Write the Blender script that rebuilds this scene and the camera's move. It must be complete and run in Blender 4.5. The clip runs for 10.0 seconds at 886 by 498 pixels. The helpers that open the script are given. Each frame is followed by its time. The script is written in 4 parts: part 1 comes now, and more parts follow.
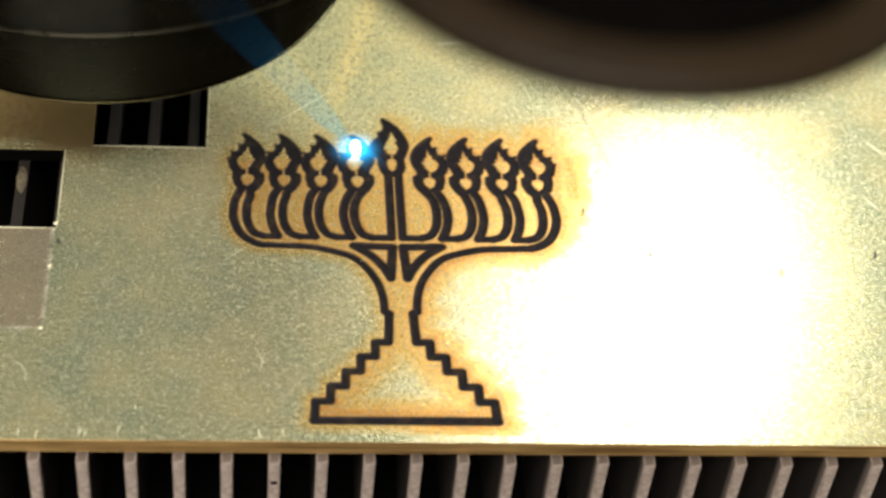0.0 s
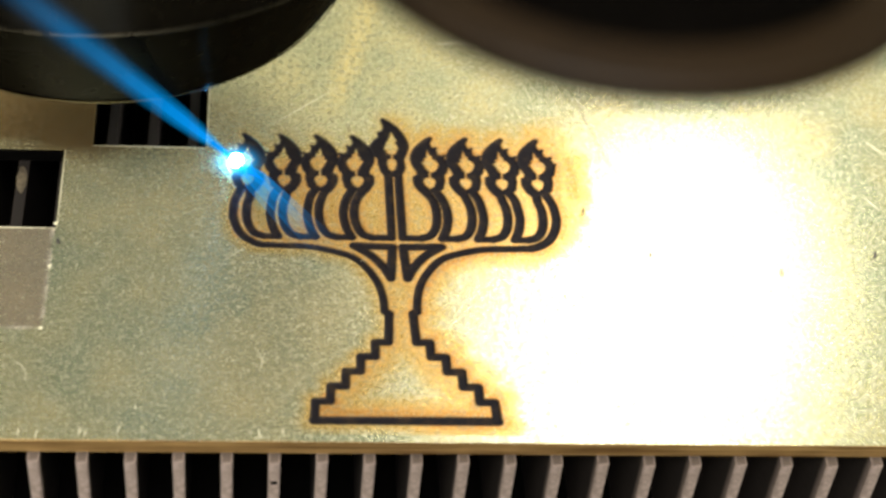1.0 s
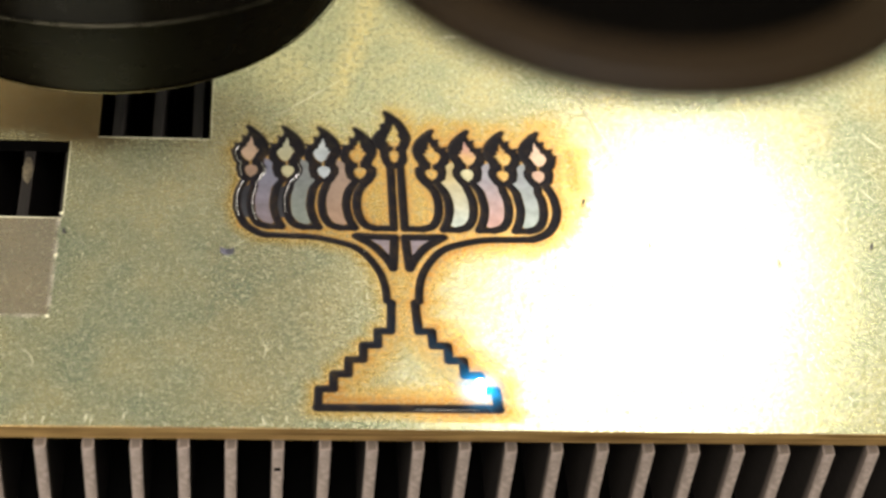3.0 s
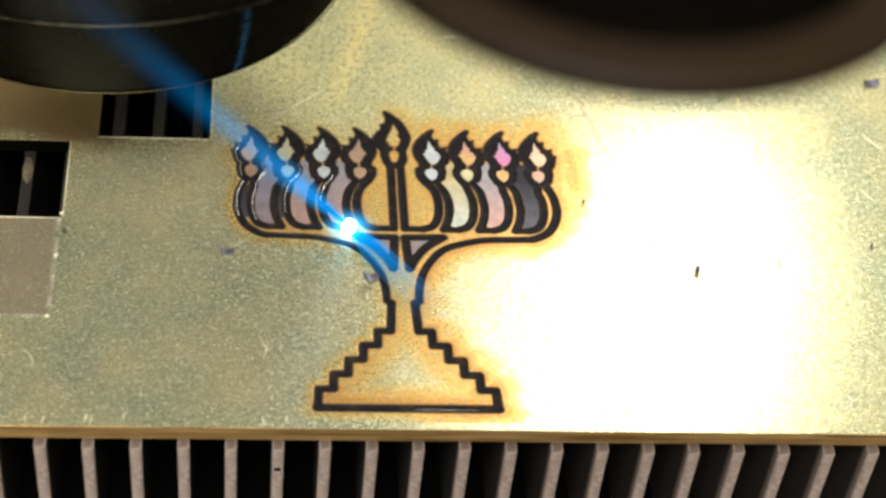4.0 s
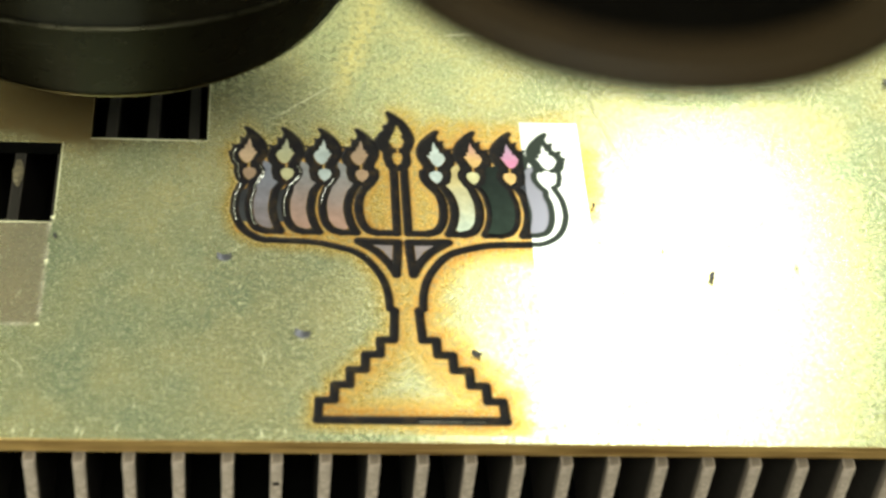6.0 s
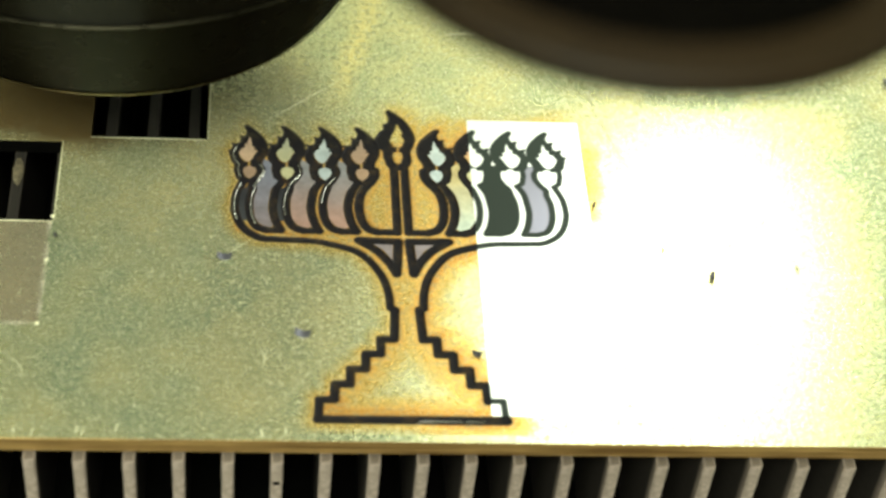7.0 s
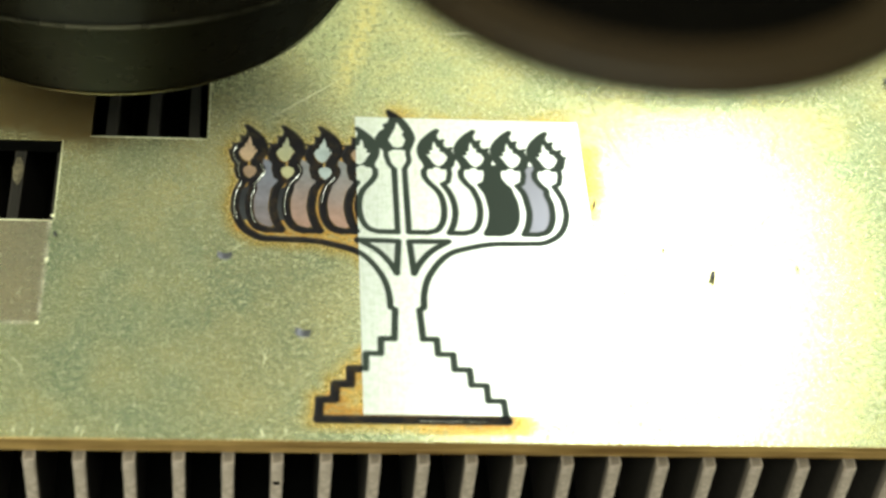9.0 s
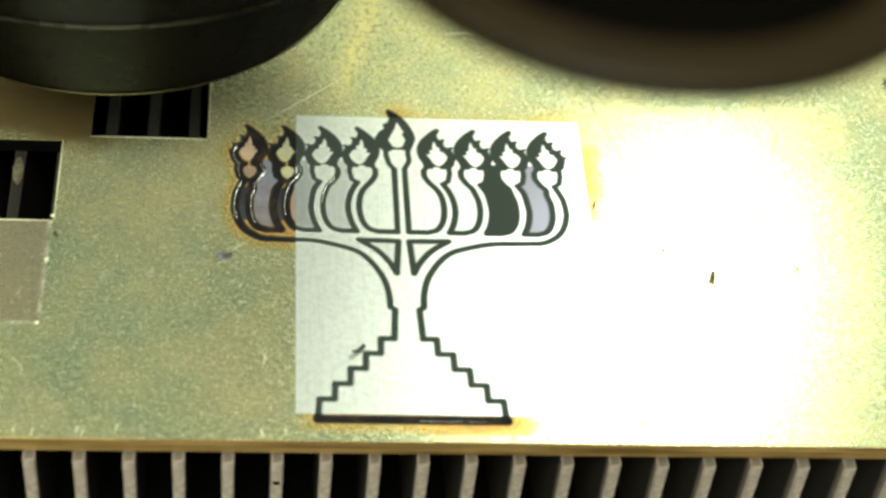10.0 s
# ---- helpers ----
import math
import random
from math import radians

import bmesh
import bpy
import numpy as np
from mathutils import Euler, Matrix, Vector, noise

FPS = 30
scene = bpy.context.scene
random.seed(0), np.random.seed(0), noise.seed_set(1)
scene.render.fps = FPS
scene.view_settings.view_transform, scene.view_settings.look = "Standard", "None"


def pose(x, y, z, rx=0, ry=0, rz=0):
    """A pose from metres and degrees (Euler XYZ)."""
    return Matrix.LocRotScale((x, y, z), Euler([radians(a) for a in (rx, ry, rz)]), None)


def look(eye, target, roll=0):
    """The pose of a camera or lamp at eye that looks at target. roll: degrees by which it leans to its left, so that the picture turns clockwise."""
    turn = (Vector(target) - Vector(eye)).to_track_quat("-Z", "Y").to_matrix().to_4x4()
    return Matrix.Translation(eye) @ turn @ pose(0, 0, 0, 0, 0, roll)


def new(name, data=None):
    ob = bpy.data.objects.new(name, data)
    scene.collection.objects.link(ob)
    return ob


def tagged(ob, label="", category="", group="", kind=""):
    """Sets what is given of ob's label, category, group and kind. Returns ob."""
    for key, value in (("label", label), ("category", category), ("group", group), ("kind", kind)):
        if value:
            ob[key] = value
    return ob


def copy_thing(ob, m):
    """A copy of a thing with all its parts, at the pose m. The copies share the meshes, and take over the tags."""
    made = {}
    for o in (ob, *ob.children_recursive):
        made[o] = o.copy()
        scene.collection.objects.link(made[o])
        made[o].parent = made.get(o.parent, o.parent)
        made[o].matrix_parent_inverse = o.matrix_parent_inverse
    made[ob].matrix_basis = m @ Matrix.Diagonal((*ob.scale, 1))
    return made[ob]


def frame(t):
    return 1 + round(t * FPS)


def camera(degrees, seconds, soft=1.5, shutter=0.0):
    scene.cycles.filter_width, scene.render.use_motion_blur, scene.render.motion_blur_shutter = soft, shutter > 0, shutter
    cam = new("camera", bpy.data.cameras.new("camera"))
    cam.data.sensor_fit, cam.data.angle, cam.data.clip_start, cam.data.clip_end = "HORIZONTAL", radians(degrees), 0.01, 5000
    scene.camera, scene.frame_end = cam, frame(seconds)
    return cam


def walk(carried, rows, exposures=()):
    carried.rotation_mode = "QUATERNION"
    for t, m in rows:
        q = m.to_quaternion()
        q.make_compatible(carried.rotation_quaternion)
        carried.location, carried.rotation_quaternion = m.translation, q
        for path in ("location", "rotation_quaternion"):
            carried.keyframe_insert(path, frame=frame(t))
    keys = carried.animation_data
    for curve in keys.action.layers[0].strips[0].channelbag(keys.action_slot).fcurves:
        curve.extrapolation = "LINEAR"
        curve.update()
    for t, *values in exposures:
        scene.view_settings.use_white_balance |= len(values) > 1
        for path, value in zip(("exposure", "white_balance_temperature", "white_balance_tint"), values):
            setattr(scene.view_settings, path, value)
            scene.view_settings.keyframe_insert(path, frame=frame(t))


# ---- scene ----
cam = camera(25.6, 10.0, soft=2.7)
cam.data.dof.use_dof = True
cam.data.dof.focus_distance = 0.35
cam.data.dof.aperture_fstop = 18


def view(eye, ahead, roll_right):
    """Camera pose from its eye, its forward way and its right-hand way."""
    f, r = Vector(ahead).normalized(), Vector(roll_right)
    r = (r - f * r.dot(f)).normalized()
    u = r.cross(f)
    return Matrix(((r.x, u.x, -f.x, eye[0]), (r.y, u.y, -f.y, eye[1]), (r.z, u.z, -f.z, eye[2]), (0, 0, 0, 1)))


SEAT_A = view((-0.02483, -0.24405, 0.25460), (0.09334, 0.68644, -0.72117), (0.99550, -0.05233, 0.07904))
SEAT_A2 = view((-0.02509, -0.24488, 0.25487), (0.09373, 0.68655, -0.72102), (0.99545, -0.05227, 0.07964))
SEAT_B = view((-0.02616, -0.24819, 0.25596), (0.09528, 0.68699, -0.72040), (0.99527, -0.05205, 0.08201))
SEAT_C = view((-0.02505, -0.23931, 0.24724), (0.09294, 0.68837, -0.71938), (0.99550, -0.05073, 0.08007))
SEAT_D = view((-0.02603, -0.23834, 0.24735), (0.09558, 0.68609, -0.72121), (0.99520, -0.05071, 0.08365))
walk(cam, [(0, SEAT_A), (1.8, SEAT_A), (1.9, SEAT_A2), (2.0, SEAT_B), (4.4, SEAT_B), (4.5, SEAT_C), (5.2, SEAT_C),
           (8.0, SEAT_D), (10.0, SEAT_D)],
     exposures=[(0, -0.06, 6280, 17), (4.4, -0.06, 6280, 17), (4.5, 0.09, 6460, -5), (5.2, 0.09, 6460, -5), (7.5, 0.09, 6380, -9), (10.0, 0.09, 6280, -9)])

# ---- light: one small LED work lamp at the back of the machine, a broad lamp at the front of the workshop ----
world = bpy.data.worlds.new("world")
scene.world = world
world.use_nodes = True
world.node_tree.nodes["Background"].inputs[0].default_value = (0.75, 0.85, 1.0, 1)
world.node_tree.nodes["Background"].inputs[1].default_value = 0.1


def lamp(name, eye, target, size, height, watts, colour):
    data = bpy.data.lights.new(name, "AREA")
    data.shape, data.size, data.size_y, data.energy, data.color = "ELLIPSE", size, height, watts, colour
    ob = new(name, data)
    ob.matrix_world = look(eye, target)
    return ob


lamp("work_lamp", (0.0745, 0.072, 0.104), (0.0465, -0.015, 0), 0.052, 0.084, 0.156, (1.0, 0.97, 0.93))
lamp("room_lamp", (-0.25, -1.0, 1.6), (-0.05, 0.3, 0.5), 1.0, 1.0, 97.0, (1.0, 0.97, 0.84))

MM = 0.001


# ---- materials ----
class Nodes:
    """A small helper to wire node materials."""

    def __init__(self, name):
        self.mat = bpy.data.materials.new(name)
        self.mat.use_nodes = True
        self.tree = self.mat.node_tree
        self.bsdf = self.tree.nodes["Principled BSDF"]
        self.out = self.tree.nodes["Material Output"]

    def node(self, kind, **inputs):
        n = self.tree.nodes.new(kind)
        for key, value in inputs.items():
            self.put(n.inputs[key.replace("_", " ")], value)
        return n

    def put(self, socket, value):
        if isinstance(value, bpy.types.NodeSocket):
            self.tree.links.new(value, socket)
        else:
            socket.default_value = value

    def set(self, **inputs):
        for key, value in inputs.items():
            self.put(self.bsdf.inputs[key.replace("_", " ")], value)

    def math(self, op, a, b=0.0, clamp=False):
        n = self.tree.nodes.new("ShaderNodeMath")
        n.operation, n.use_clamp = op, clamp
        self.put(n.inputs[0], a)
        self.put(n.inputs[1], b)
        return n.outputs[0]

    def mix(self, fac, a, b):
        n = self.tree.nodes.new("ShaderNodeMix")
        n.data_type = "RGBA"
        self.put(n.inputs[0], fac)
        self.put(n.inputs[6], a)
        self.put(n.inputs[7], b)
        return n.outputs[2]

    def object_coords(self):
        return self.tree.nodes.new("ShaderNodeTexCoord").outputs["Object"]

    def noise(self, scale, detail=4.0, rough=0.6, vector=None):
        n = self.node("ShaderNodeTexNoise", Scale=scale, Detail=detail, Roughness=rough)
        self.put(n.inputs["Vector"], vector if vector is not None else self.object_coords())
        return n.outputs["Fac"]

    def ramp(self, value, low, high):
        n = self.node("ShaderNodeMapRange", Value=value)
        n.inputs[1].default_value, n.inputs[2].default_value = low, high
        return n.outputs[0]

    def bump(self, height, strength, distance):
        n = self.node("ShaderNodeBump", Height=height, Strength=strength, Distance=distance)
        self.put(self.bsdf.inputs["Normal"], n.outputs[0])


def brass_material(name, marked):
    """Tarnished rolled brass; marked: with heat tint and soot from the mesh's own attributes."""
    m = Nodes(name)
    obj = m.object_coords()
    sep = m.node("ShaderNodeSeparateXYZ", Vector=obj)
    large = m.ramp(m.math("ADD", m.math("MULTIPLY", m.noise(26, 3), 0.6), m.math("MULTIPLY", m.noise(85, 2), 0.4)), 0.40, 0.60)
    grain = m.noise(2100, 5, 0.85)
    speck = m.noise(900, 4, 0.8)
    base = m.mix(large, (0.31, 0.37, 0.215, 1), (0.62, 0.54, 0.245, 1))
    # tarnish and the nozzle's shade, both put into the colour between and behind the cut-outs
    tarnish_shade = m.math("MULTIPLY", m.ramp(m.math("ADD", sep.outputs[1], m.math("MULTIPLY", m.noise(55, 3), 0.012)), 0.0235, 0.0305),
                   m.ramp(m.math("SUBTRACT", m.math("MULTIPLY", m.noise(40, 2), 0.02), sep.outputs[0]), 0.045, 0.064))
    base = m.mix(m.math("MULTIPLY", tarnish_shade, 0.85), base, (0.17, 0.075, 0.012, 1))
    # a yellow streak that leads from the back to the drawing
    way = m.math("SUBTRACT", sep.outputs[0], m.math("ADD", -0.0127, m.math("MULTIPLY", m.math("SUBTRACT", sep.outputs[1], 0.030), 0.25)))
    streak = m.math("MULTIPLY", m.ramp(m.math("ADD", m.math("ABSOLUTE", way), m.math("MULTIPLY", m.noise(90, 3), 0.003)), 0.0050, 0.0022),
                    m.ramp(sep.outputs[1], 0.030, 0.040))
    base = m.mix(m.math("MULTIPLY", streak, 0.7), base, (0.84, 0.66, 0.24, 1))
    # an older pinkish engraving field with a pale border beside the left hole
    inside = m.math("MULTIPLY", m.math("LESS_THAN", sep.outputs[0], -0.0618),
                    m.math("MULTIPLY", m.math("GREATER_THAN", sep.outputs[1], -0.0216), m.math("LESS_THAN", sep.outputs[1], 0.003)))
    base = m.mix(m.math("MULTIPLY", inside, 0.7), base, (0.50, 0.37, 0.27, 1))
    edge_x = m.math("LESS_THAN", m.math("ABSOLUTE", m.math("ADD", sep.outputs[0], 0.0618)), 0.0004)
    edge_x = m.math("MULTIPLY", edge_x, m.math("LESS_THAN", m.math("ABSOLUTE", m.math("ADD", sep.outputs[1], 0.0098)), 0.0122))
    edge_y = m.math("LESS_THAN", m.math("ABSOLUTE", m.math("ADD", sep.outputs[1], 0.0218)), 0.0004)
    edge_y = m.math("MULTIPLY", edge_y, m.math("LESS_THAN", sep.outputs[0], -0.0614))
    border = m.math("MULTIPLY", m.math("MAXIMUM", edge_x, edge_y), m.ramp(m.noise(260, 2), 0.35, 0.6))
    metal = 0.80
    # fine rolled grain and single bright pits, each of its own size
    pits = m.node("ShaderNodeTexVoronoi", Vector=obj, Scale=1300.0)
    size = m.node("ShaderNodeSeparateXYZ", Vector=pits.outputs["Color"])
    pit = m.math("LESS_THAN", pits.outputs["Distance"], m.math("MULTIPLY", m.ramp(size.outputs[0], 0.55, 1.0), 0.34))
    bare = m.math("MULTIPLY", m.math("SUBTRACT", 1.0, m.math("MULTIPLY", tarnish_shade, 0.8)), m.math("SUBTRACT", 1.0, m.math("MULTIPLY", inside, 0.55)))
    dull, shine = m.math("MULTIPLY", bare, m.ramp(speck, 0.49, 0.57)), m.math("MULTIPLY", bare, m.math("MAXIMUM", m.ramp(grain, 0.51, 0.57), m.math("MULTIPLY", pit, 0.85)))
    rough = m.math("ADD", m.math("ADD", 0.13, m.math("MULTIPLY", grain, 0.10)), m.math("MULTIPLY", dull, 0.22))
    if not marked:
        base = m.mix(m.math("MULTIPLY", dull, 0.85), base, (0.27, 0.28, 0.17, 1))
        base = m.mix(m.math("MULTIPLY", shine, 0.9), base, (0.95, 0.90, 0.62, 1))
        base = m.mix(m.math("MULTIPLY", border, 0.75), base, (0.95, 0.85, 0.66, 1))
    else:
        burn = m.node("ShaderNodeAttribute")
        burn.attribute_name = "burn"
        soot = m.node("ShaderNodeAttribute")
        soot.attribute_name = "soot"
        uneven = m.math("MULTIPLY", burn.outputs["Fac"], m.math("ADD", 0.65, m.math("MULTIPLY", m.noise(120, 3), 0.7)), True)
        base = m.mix(m.ramp(uneven, 0.0, 0.4), base, (0.56, 0.41, 0.11, 1))
        base = m.mix(m.ramp(uneven, 0.3, 0.85), base, (0.56, 0.32, 0.08, 1))
        base = m.mix(m.ramp(uneven, 0.80, 1.15), base, (0.36, 0.13, 0.015, 1))
        base = m.mix(m.math("MULTIPLY", dull, m.math("SUBTRACT", 0.85, m.math("MULTIPLY", uneven, 0.25))), base, (0.27, 0.25, 0.14, 1))
        base = m.mix(m.math("MULTIPLY", shine, m.math("SUBTRACT", 0.9, m.math("MULTIPLY", uneven, 0.45))), base, m.mix(m.ramp(uneven, 0.0, 0.6), (0.95, 0.90, 0.62, 1), (0.86, 0.58, 0.22, 1)))
        sootn = m.math("MULTIPLY", soot.outputs["Fac"], m.math("ADD", 0.94, m.math("MULTIPLY", m.noise(500, 2), 0.12)), True)
        base = m.mix(sootn, base, (0.007, 0.006, 0.007, 1))
        metal = m.math("SUBTRACT", 0.80, m.math("MULTIPLY", soot.outputs["Fac"], 0.80))
        rough = m.math("ADD", rough, m.math("ADD", m.math("MULTIPLY", uneven, 0.14), m.math("MULTIPLY", soot.outputs["Fac"], 0.12)))
    m.set(Base_Color=base, Metallic=metal, Roughness=rough, Specular_IOR_Level=0.06)
    m.bump(m.math("ADD", grain, m.math("MULTIPLY", speck, 0.7)), 0.35, 0.00010)
    return m.mat


def plain_metal(name, colour, rough, metal=1.0, scale=400, spread=0.25, bump=0.0001, spec=0.5):
    m = Nodes(name)
    n = m.noise(scale, 4)
    wide = m.noise(scale * 0.08, 3)
    dark = tuple(c * (1 - spread) for c in colour) + (1,)
    light = tuple(min(1, c * (1 + spread)) for c in colour) + (1,)
    m.set(Base_Color=m.mix(m.ramp(m.math("ADD", m.math("MULTIPLY", n, 0.5), m.math("MULTIPLY", wide, 0.5)), 0.35, 0.65), dark, light),
          Metallic=metal, Roughness=m.math("ADD", rough - 0.06, m.math("MULTIPLY", n, 0.12)))
    m.set(Specular_IOR_Level=spec)
    m.bump(n, 0.4, bump)
    return m.mat


def polished_material():
    """Freshly laser-cleaned metal with fine upright raster lines."""
    m = Nodes("cleaned_brass")
    obj = m.object_coords()
    mapping = m.node("ShaderNodeMapping", Vector=obj)
    mapping.inputs["Scale"].default_value = (1.0, 0.04, 1.0)
    lines = m.noise(2600, 3, 0.6, mapping.outputs[0])
    soot = m.node("ShaderNodeAttribute")
    soot.attribute_name = "soot"
    base = m.mix(m.ramp(lines, 0.35, 0.65), (0.84, 0.84, 0.83, 1), (0.93, 0.93, 0.92, 1))
    left = m.math("MULTIPLY", m.ramp(m.noise(900, 4, 0.8), 0.46, 0.58), 0.26)
    base = m.mix(left, base, (0.46, 0.52, 0.36, 1))
    tint = m.node("ShaderNodeAttribute")
    tint.attribute_name = "tint"
    base = m.mix(tint.outputs["Fac"], base, (0.215, 0.205, 0.255, 1))
    base = m.mix(soot.outputs["Fac"], base, (0.022, 0.027, 0.023, 1))
    m.set(Base_Color=base, Metallic=m.math("SUBTRACT", 0.9, m.math("MULTIPLY", soot.outputs["Fac"], 0.9)), Roughness=0.41, Specular_IOR_Level=0.06)
    m.bump(lines, 0.3, 0.00005)
    return m.mat


def film_material(name, low, high, y0, y1, metal=0.7, spec=0.2):
    """Heat-oxide film whose tint runs over from low to high along the plate's y."""
    m = Nodes(name)
    n = m.noise(420, 3)
    sep = m.node("ShaderNodeSeparateXYZ", Vector=m.object_coords())
    up = m.ramp(m.math("ADD", sep.outputs[1], m.math("MULTIPLY", m.math("SUBTRACT", m.noise(200, 2), 0.5), 0.006)), y0, y1)
    m.set(Base_Color=m.mix(m.ramp(n, 0.3, 0.7), m.mix(up, *(tuple(c * 0.52 for c in q) + (1,) for q in (low, high))), m.mix(up, *(tuple(c * 0.74 for c in q) + (1,) for q in (low, high)))),
          Metallic=metal, Roughness=0.4, Specular_IOR_Level=spec)
    m.bump(n, 0.3, 0.00008)
    return m.mat


def glow_material(name, colour, strength):
    m = Nodes(name)
    e = m.node("ShaderNodeEmission", Color=colour + (1,), Strength=strength)
    m.tree.links.new(e.outputs[0], m.out.inputs[0])
    return m.mat


def streak_material(name, colour, strength, length, through_it=(0.8, 0.93, 1.0)):
    """Glare put in as glowing mesh: added over what lies behind, fading along its own z."""
    m = Nodes(name)
    sep = m.node("ShaderNodeSeparateXYZ", Vector=m.object_coords())
    fade = m.math("SUBTRACT", 1.0, m.math("DIVIDE", m.math("ABSOLUTE", sep.outputs[2]), length), True)
    fade = m.math("POWER", fade, 2.1)
    cloud = m.math("ADD", 0.5, m.noise(90, 3))
    e = m.node("ShaderNodeEmission", Color=colour + (1,), Strength=m.math("MULTIPLY", m.math("MULTIPLY", fade, cloud), strength))
    add = m.tree.nodes.new("ShaderNodeAddShader")
    clear = m.tree.nodes.new("ShaderNodeBsdfTransparent")
    m.put(clear.inputs[0], m.mix(fade, (1, 1, 1, 1), through_it + (1,)))
    m.tree.links.new(e.outputs[0], add.inputs[0])
    m.tree.links.new(clear.outputs[0], add.inputs[1])
    m.tree.links.new(add.outputs[0], m.out.inputs[0])
    return m.mat


def glare_material(name, colour, strength, reach):
    """The spark's glare put in as a thin glowing disc that fades outwards from its middle."""
    m = Nodes(name)
    far = m.node("ShaderNodeVectorMath", Vector=m.object_coords())
    far.operation = "LENGTH"
    fade = m.math("POWER", m.math("SUBTRACT", 1.0, m.math("DIVIDE", far.outputs["Value"], reach), True), 4.0)
    e = m.node("ShaderNodeEmission", Color=colour + (1,), Strength=m.math("MULTIPLY", fade, strength))
    add = m.tree.nodes.new("ShaderNodeAddShader")
    m.tree.links.new(e.outputs[0], add.inputs[0])
    m.tree.links.new(m.tree.nodes.new("ShaderNodeBsdfTransparent").outputs[0], add.inputs[1])
    m.tree.links.new(add.outputs[0], m.out.inputs[0])
    return m.mat


BRASS = brass_material("tarnished_brass", False)
BRASS_MARKED = brass_material("engraved_brass", True)


def sawn_material():
    """Sawn brass edge with marks that run along it."""
    m = Nodes("sawn_brass_edge")
    mapping = m.node("ShaderNodeMapping", Vector=m.object_coords())
    mapping.inputs["Scale"].default_value = (0.03, 1.0, 1.0)
    lines = m.noise(1300, 3, 0.6, mapping.outputs[0])
    base = m.mix(m.ramp(lines, 0.35, 0.65), (0.15, 0.08, 0.025, 1), (0.42, 0.27, 0.10, 1))
    m.set(Base_Color=base, Metallic=0.6, Roughness=0.55)
    m.bump(lines, 0.5, 0.00015)
    return m.mat


BRASS_EDGE = sawn_material()
CLEANED = polished_material()


def slat_material():
    """Dull metal slat, its top edge darker."""
    m = Nodes("shaded_slat")
    sep = m.node("ShaderNodeSeparateXYZ", Vector=m.object_coords())
    n = m.noise(900, 4)
    base = m.mix(m.ramp(n, 0.35, 0.65), (0.23, 0.185, 0.155, 1), (0.38, 0.305, 0.265, 1))
    top = m.ramp(m.math("ADD", sep.outputs[2], m.math("MULTIPLY", m.math("SUBTRACT", n, 0.5), 0.0006)), -0.0003, -0.00012)
    base = m.mix(m.math("MULTIPLY", top, 0.85), base, (0.07, 0.055, 0.045, 1))
    # the plate's shade is put into the colour behind the slat's front end
    plate_shade = m.ramp(m.math("ADD", sep.outputs[1], m.math("MULTIPLY", n, 0.001)), 0.0009, 0.0035)
    base = m.mix(m.math("MULTIPLY", plate_shade, 0.93), base, (0.006, 0.0056, 0.005, 1))
    m.set(Base_Color=base, Metallic=m.math("SUBTRACT", 0.3, m.math("MULTIPLY", plate_shade, 0.3)), Roughness=0.55, Specular_IOR_Level=0.12)
    m.bump(n, 0.4, 0.00008)
    return m.mat


def anodised_material():
    """Black anodised turned metal: faint gloss, stretched across the turning marks."""
    m = Nodes("black_anodised")
    n = m.noise(300, 4)
    tangent = m.tree.nodes.new("ShaderNodeTangent")
    tangent.direction_type, tangent.axis = "RADIAL", "Z"
    diffuse = m.node("ShaderNodeBsdfDiffuse", Color=m.mix(n, (0.0016, 0.0013, 0.0009, 1), (0.0032, 0.0026, 0.0016, 1)))
    gloss = m.node("ShaderNodeBsdfAnisotropic", Color=(0.0065, 0.0065, 0.0055, 1), Roughness=m.math("ADD", 0.20, m.math("MULTIPLY", n, 0.1)), Anisotropy=0.85, Tangent=tangent.outputs[0])
    add = m.tree.nodes.new("ShaderNodeAddShader")
    m.tree.links.new(diffuse.outputs[0], add.inputs[0])
    m.tree.links.new(gloss.outputs[0], add.inputs[1])
    m.tree.links.new(add.outputs[0], m.out.inputs[0])
    return m.mat


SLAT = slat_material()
SLAT_GLINT = plain_metal("slat_glint_metal", (0.22, 0.18, 0.12), 0.40, 0.8, 900, 0.7, 0.0002)
HOUSING = anodised_material()
HOUSING_DARK = plain_metal("matt_black_barrel", (0.0016, 0.0013, 0.0010), 0.7, 0.0, 300, 0.25, 0.00003, 0.02)
WORN = plain_metal("worn_bright_edge", (0.018, 0.016, 0.011), 0.28, 1.0, 300, 0.6, 0.00003)
FLANGE = plain_metal("brown_black_flange", (0.0085, 0.0049, 0.0018), 0.5, 0.0, 200, 0.3, 0.00003, 0.1)
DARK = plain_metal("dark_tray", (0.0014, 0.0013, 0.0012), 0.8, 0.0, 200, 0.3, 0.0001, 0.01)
FLOOR = plain_metal("worn_grey_floor", (0.10, 0.10, 0.095), 0.6, 0.0, 12, 0.25, 0.0005)
BENCH = plain_metal("dark_painted_bench", (0.045, 0.045, 0.05), 0.5, 0.0, 60, 0.25)
WALL = plain_metal("painted_wall", (0.62, 0.62, 0.55), 0.7, 0.0, 8, 0.06)
CHIP = plain_metal("grey_flake", (0.11, 0.105, 0.13), 0.45, 0.7, 900, 0.4)
CHIP_DARK = plain_metal("soot_flake", (0.05, 0.045, 0.05), 0.5, 0.5, 900, 0.4)
SCRATCH_AND_HIGHLIGHT = plain_metal("bright_scratch_and_highlight", (0.90, 0.85, 0.60), 0.40, 0.6, 900, 0.1)
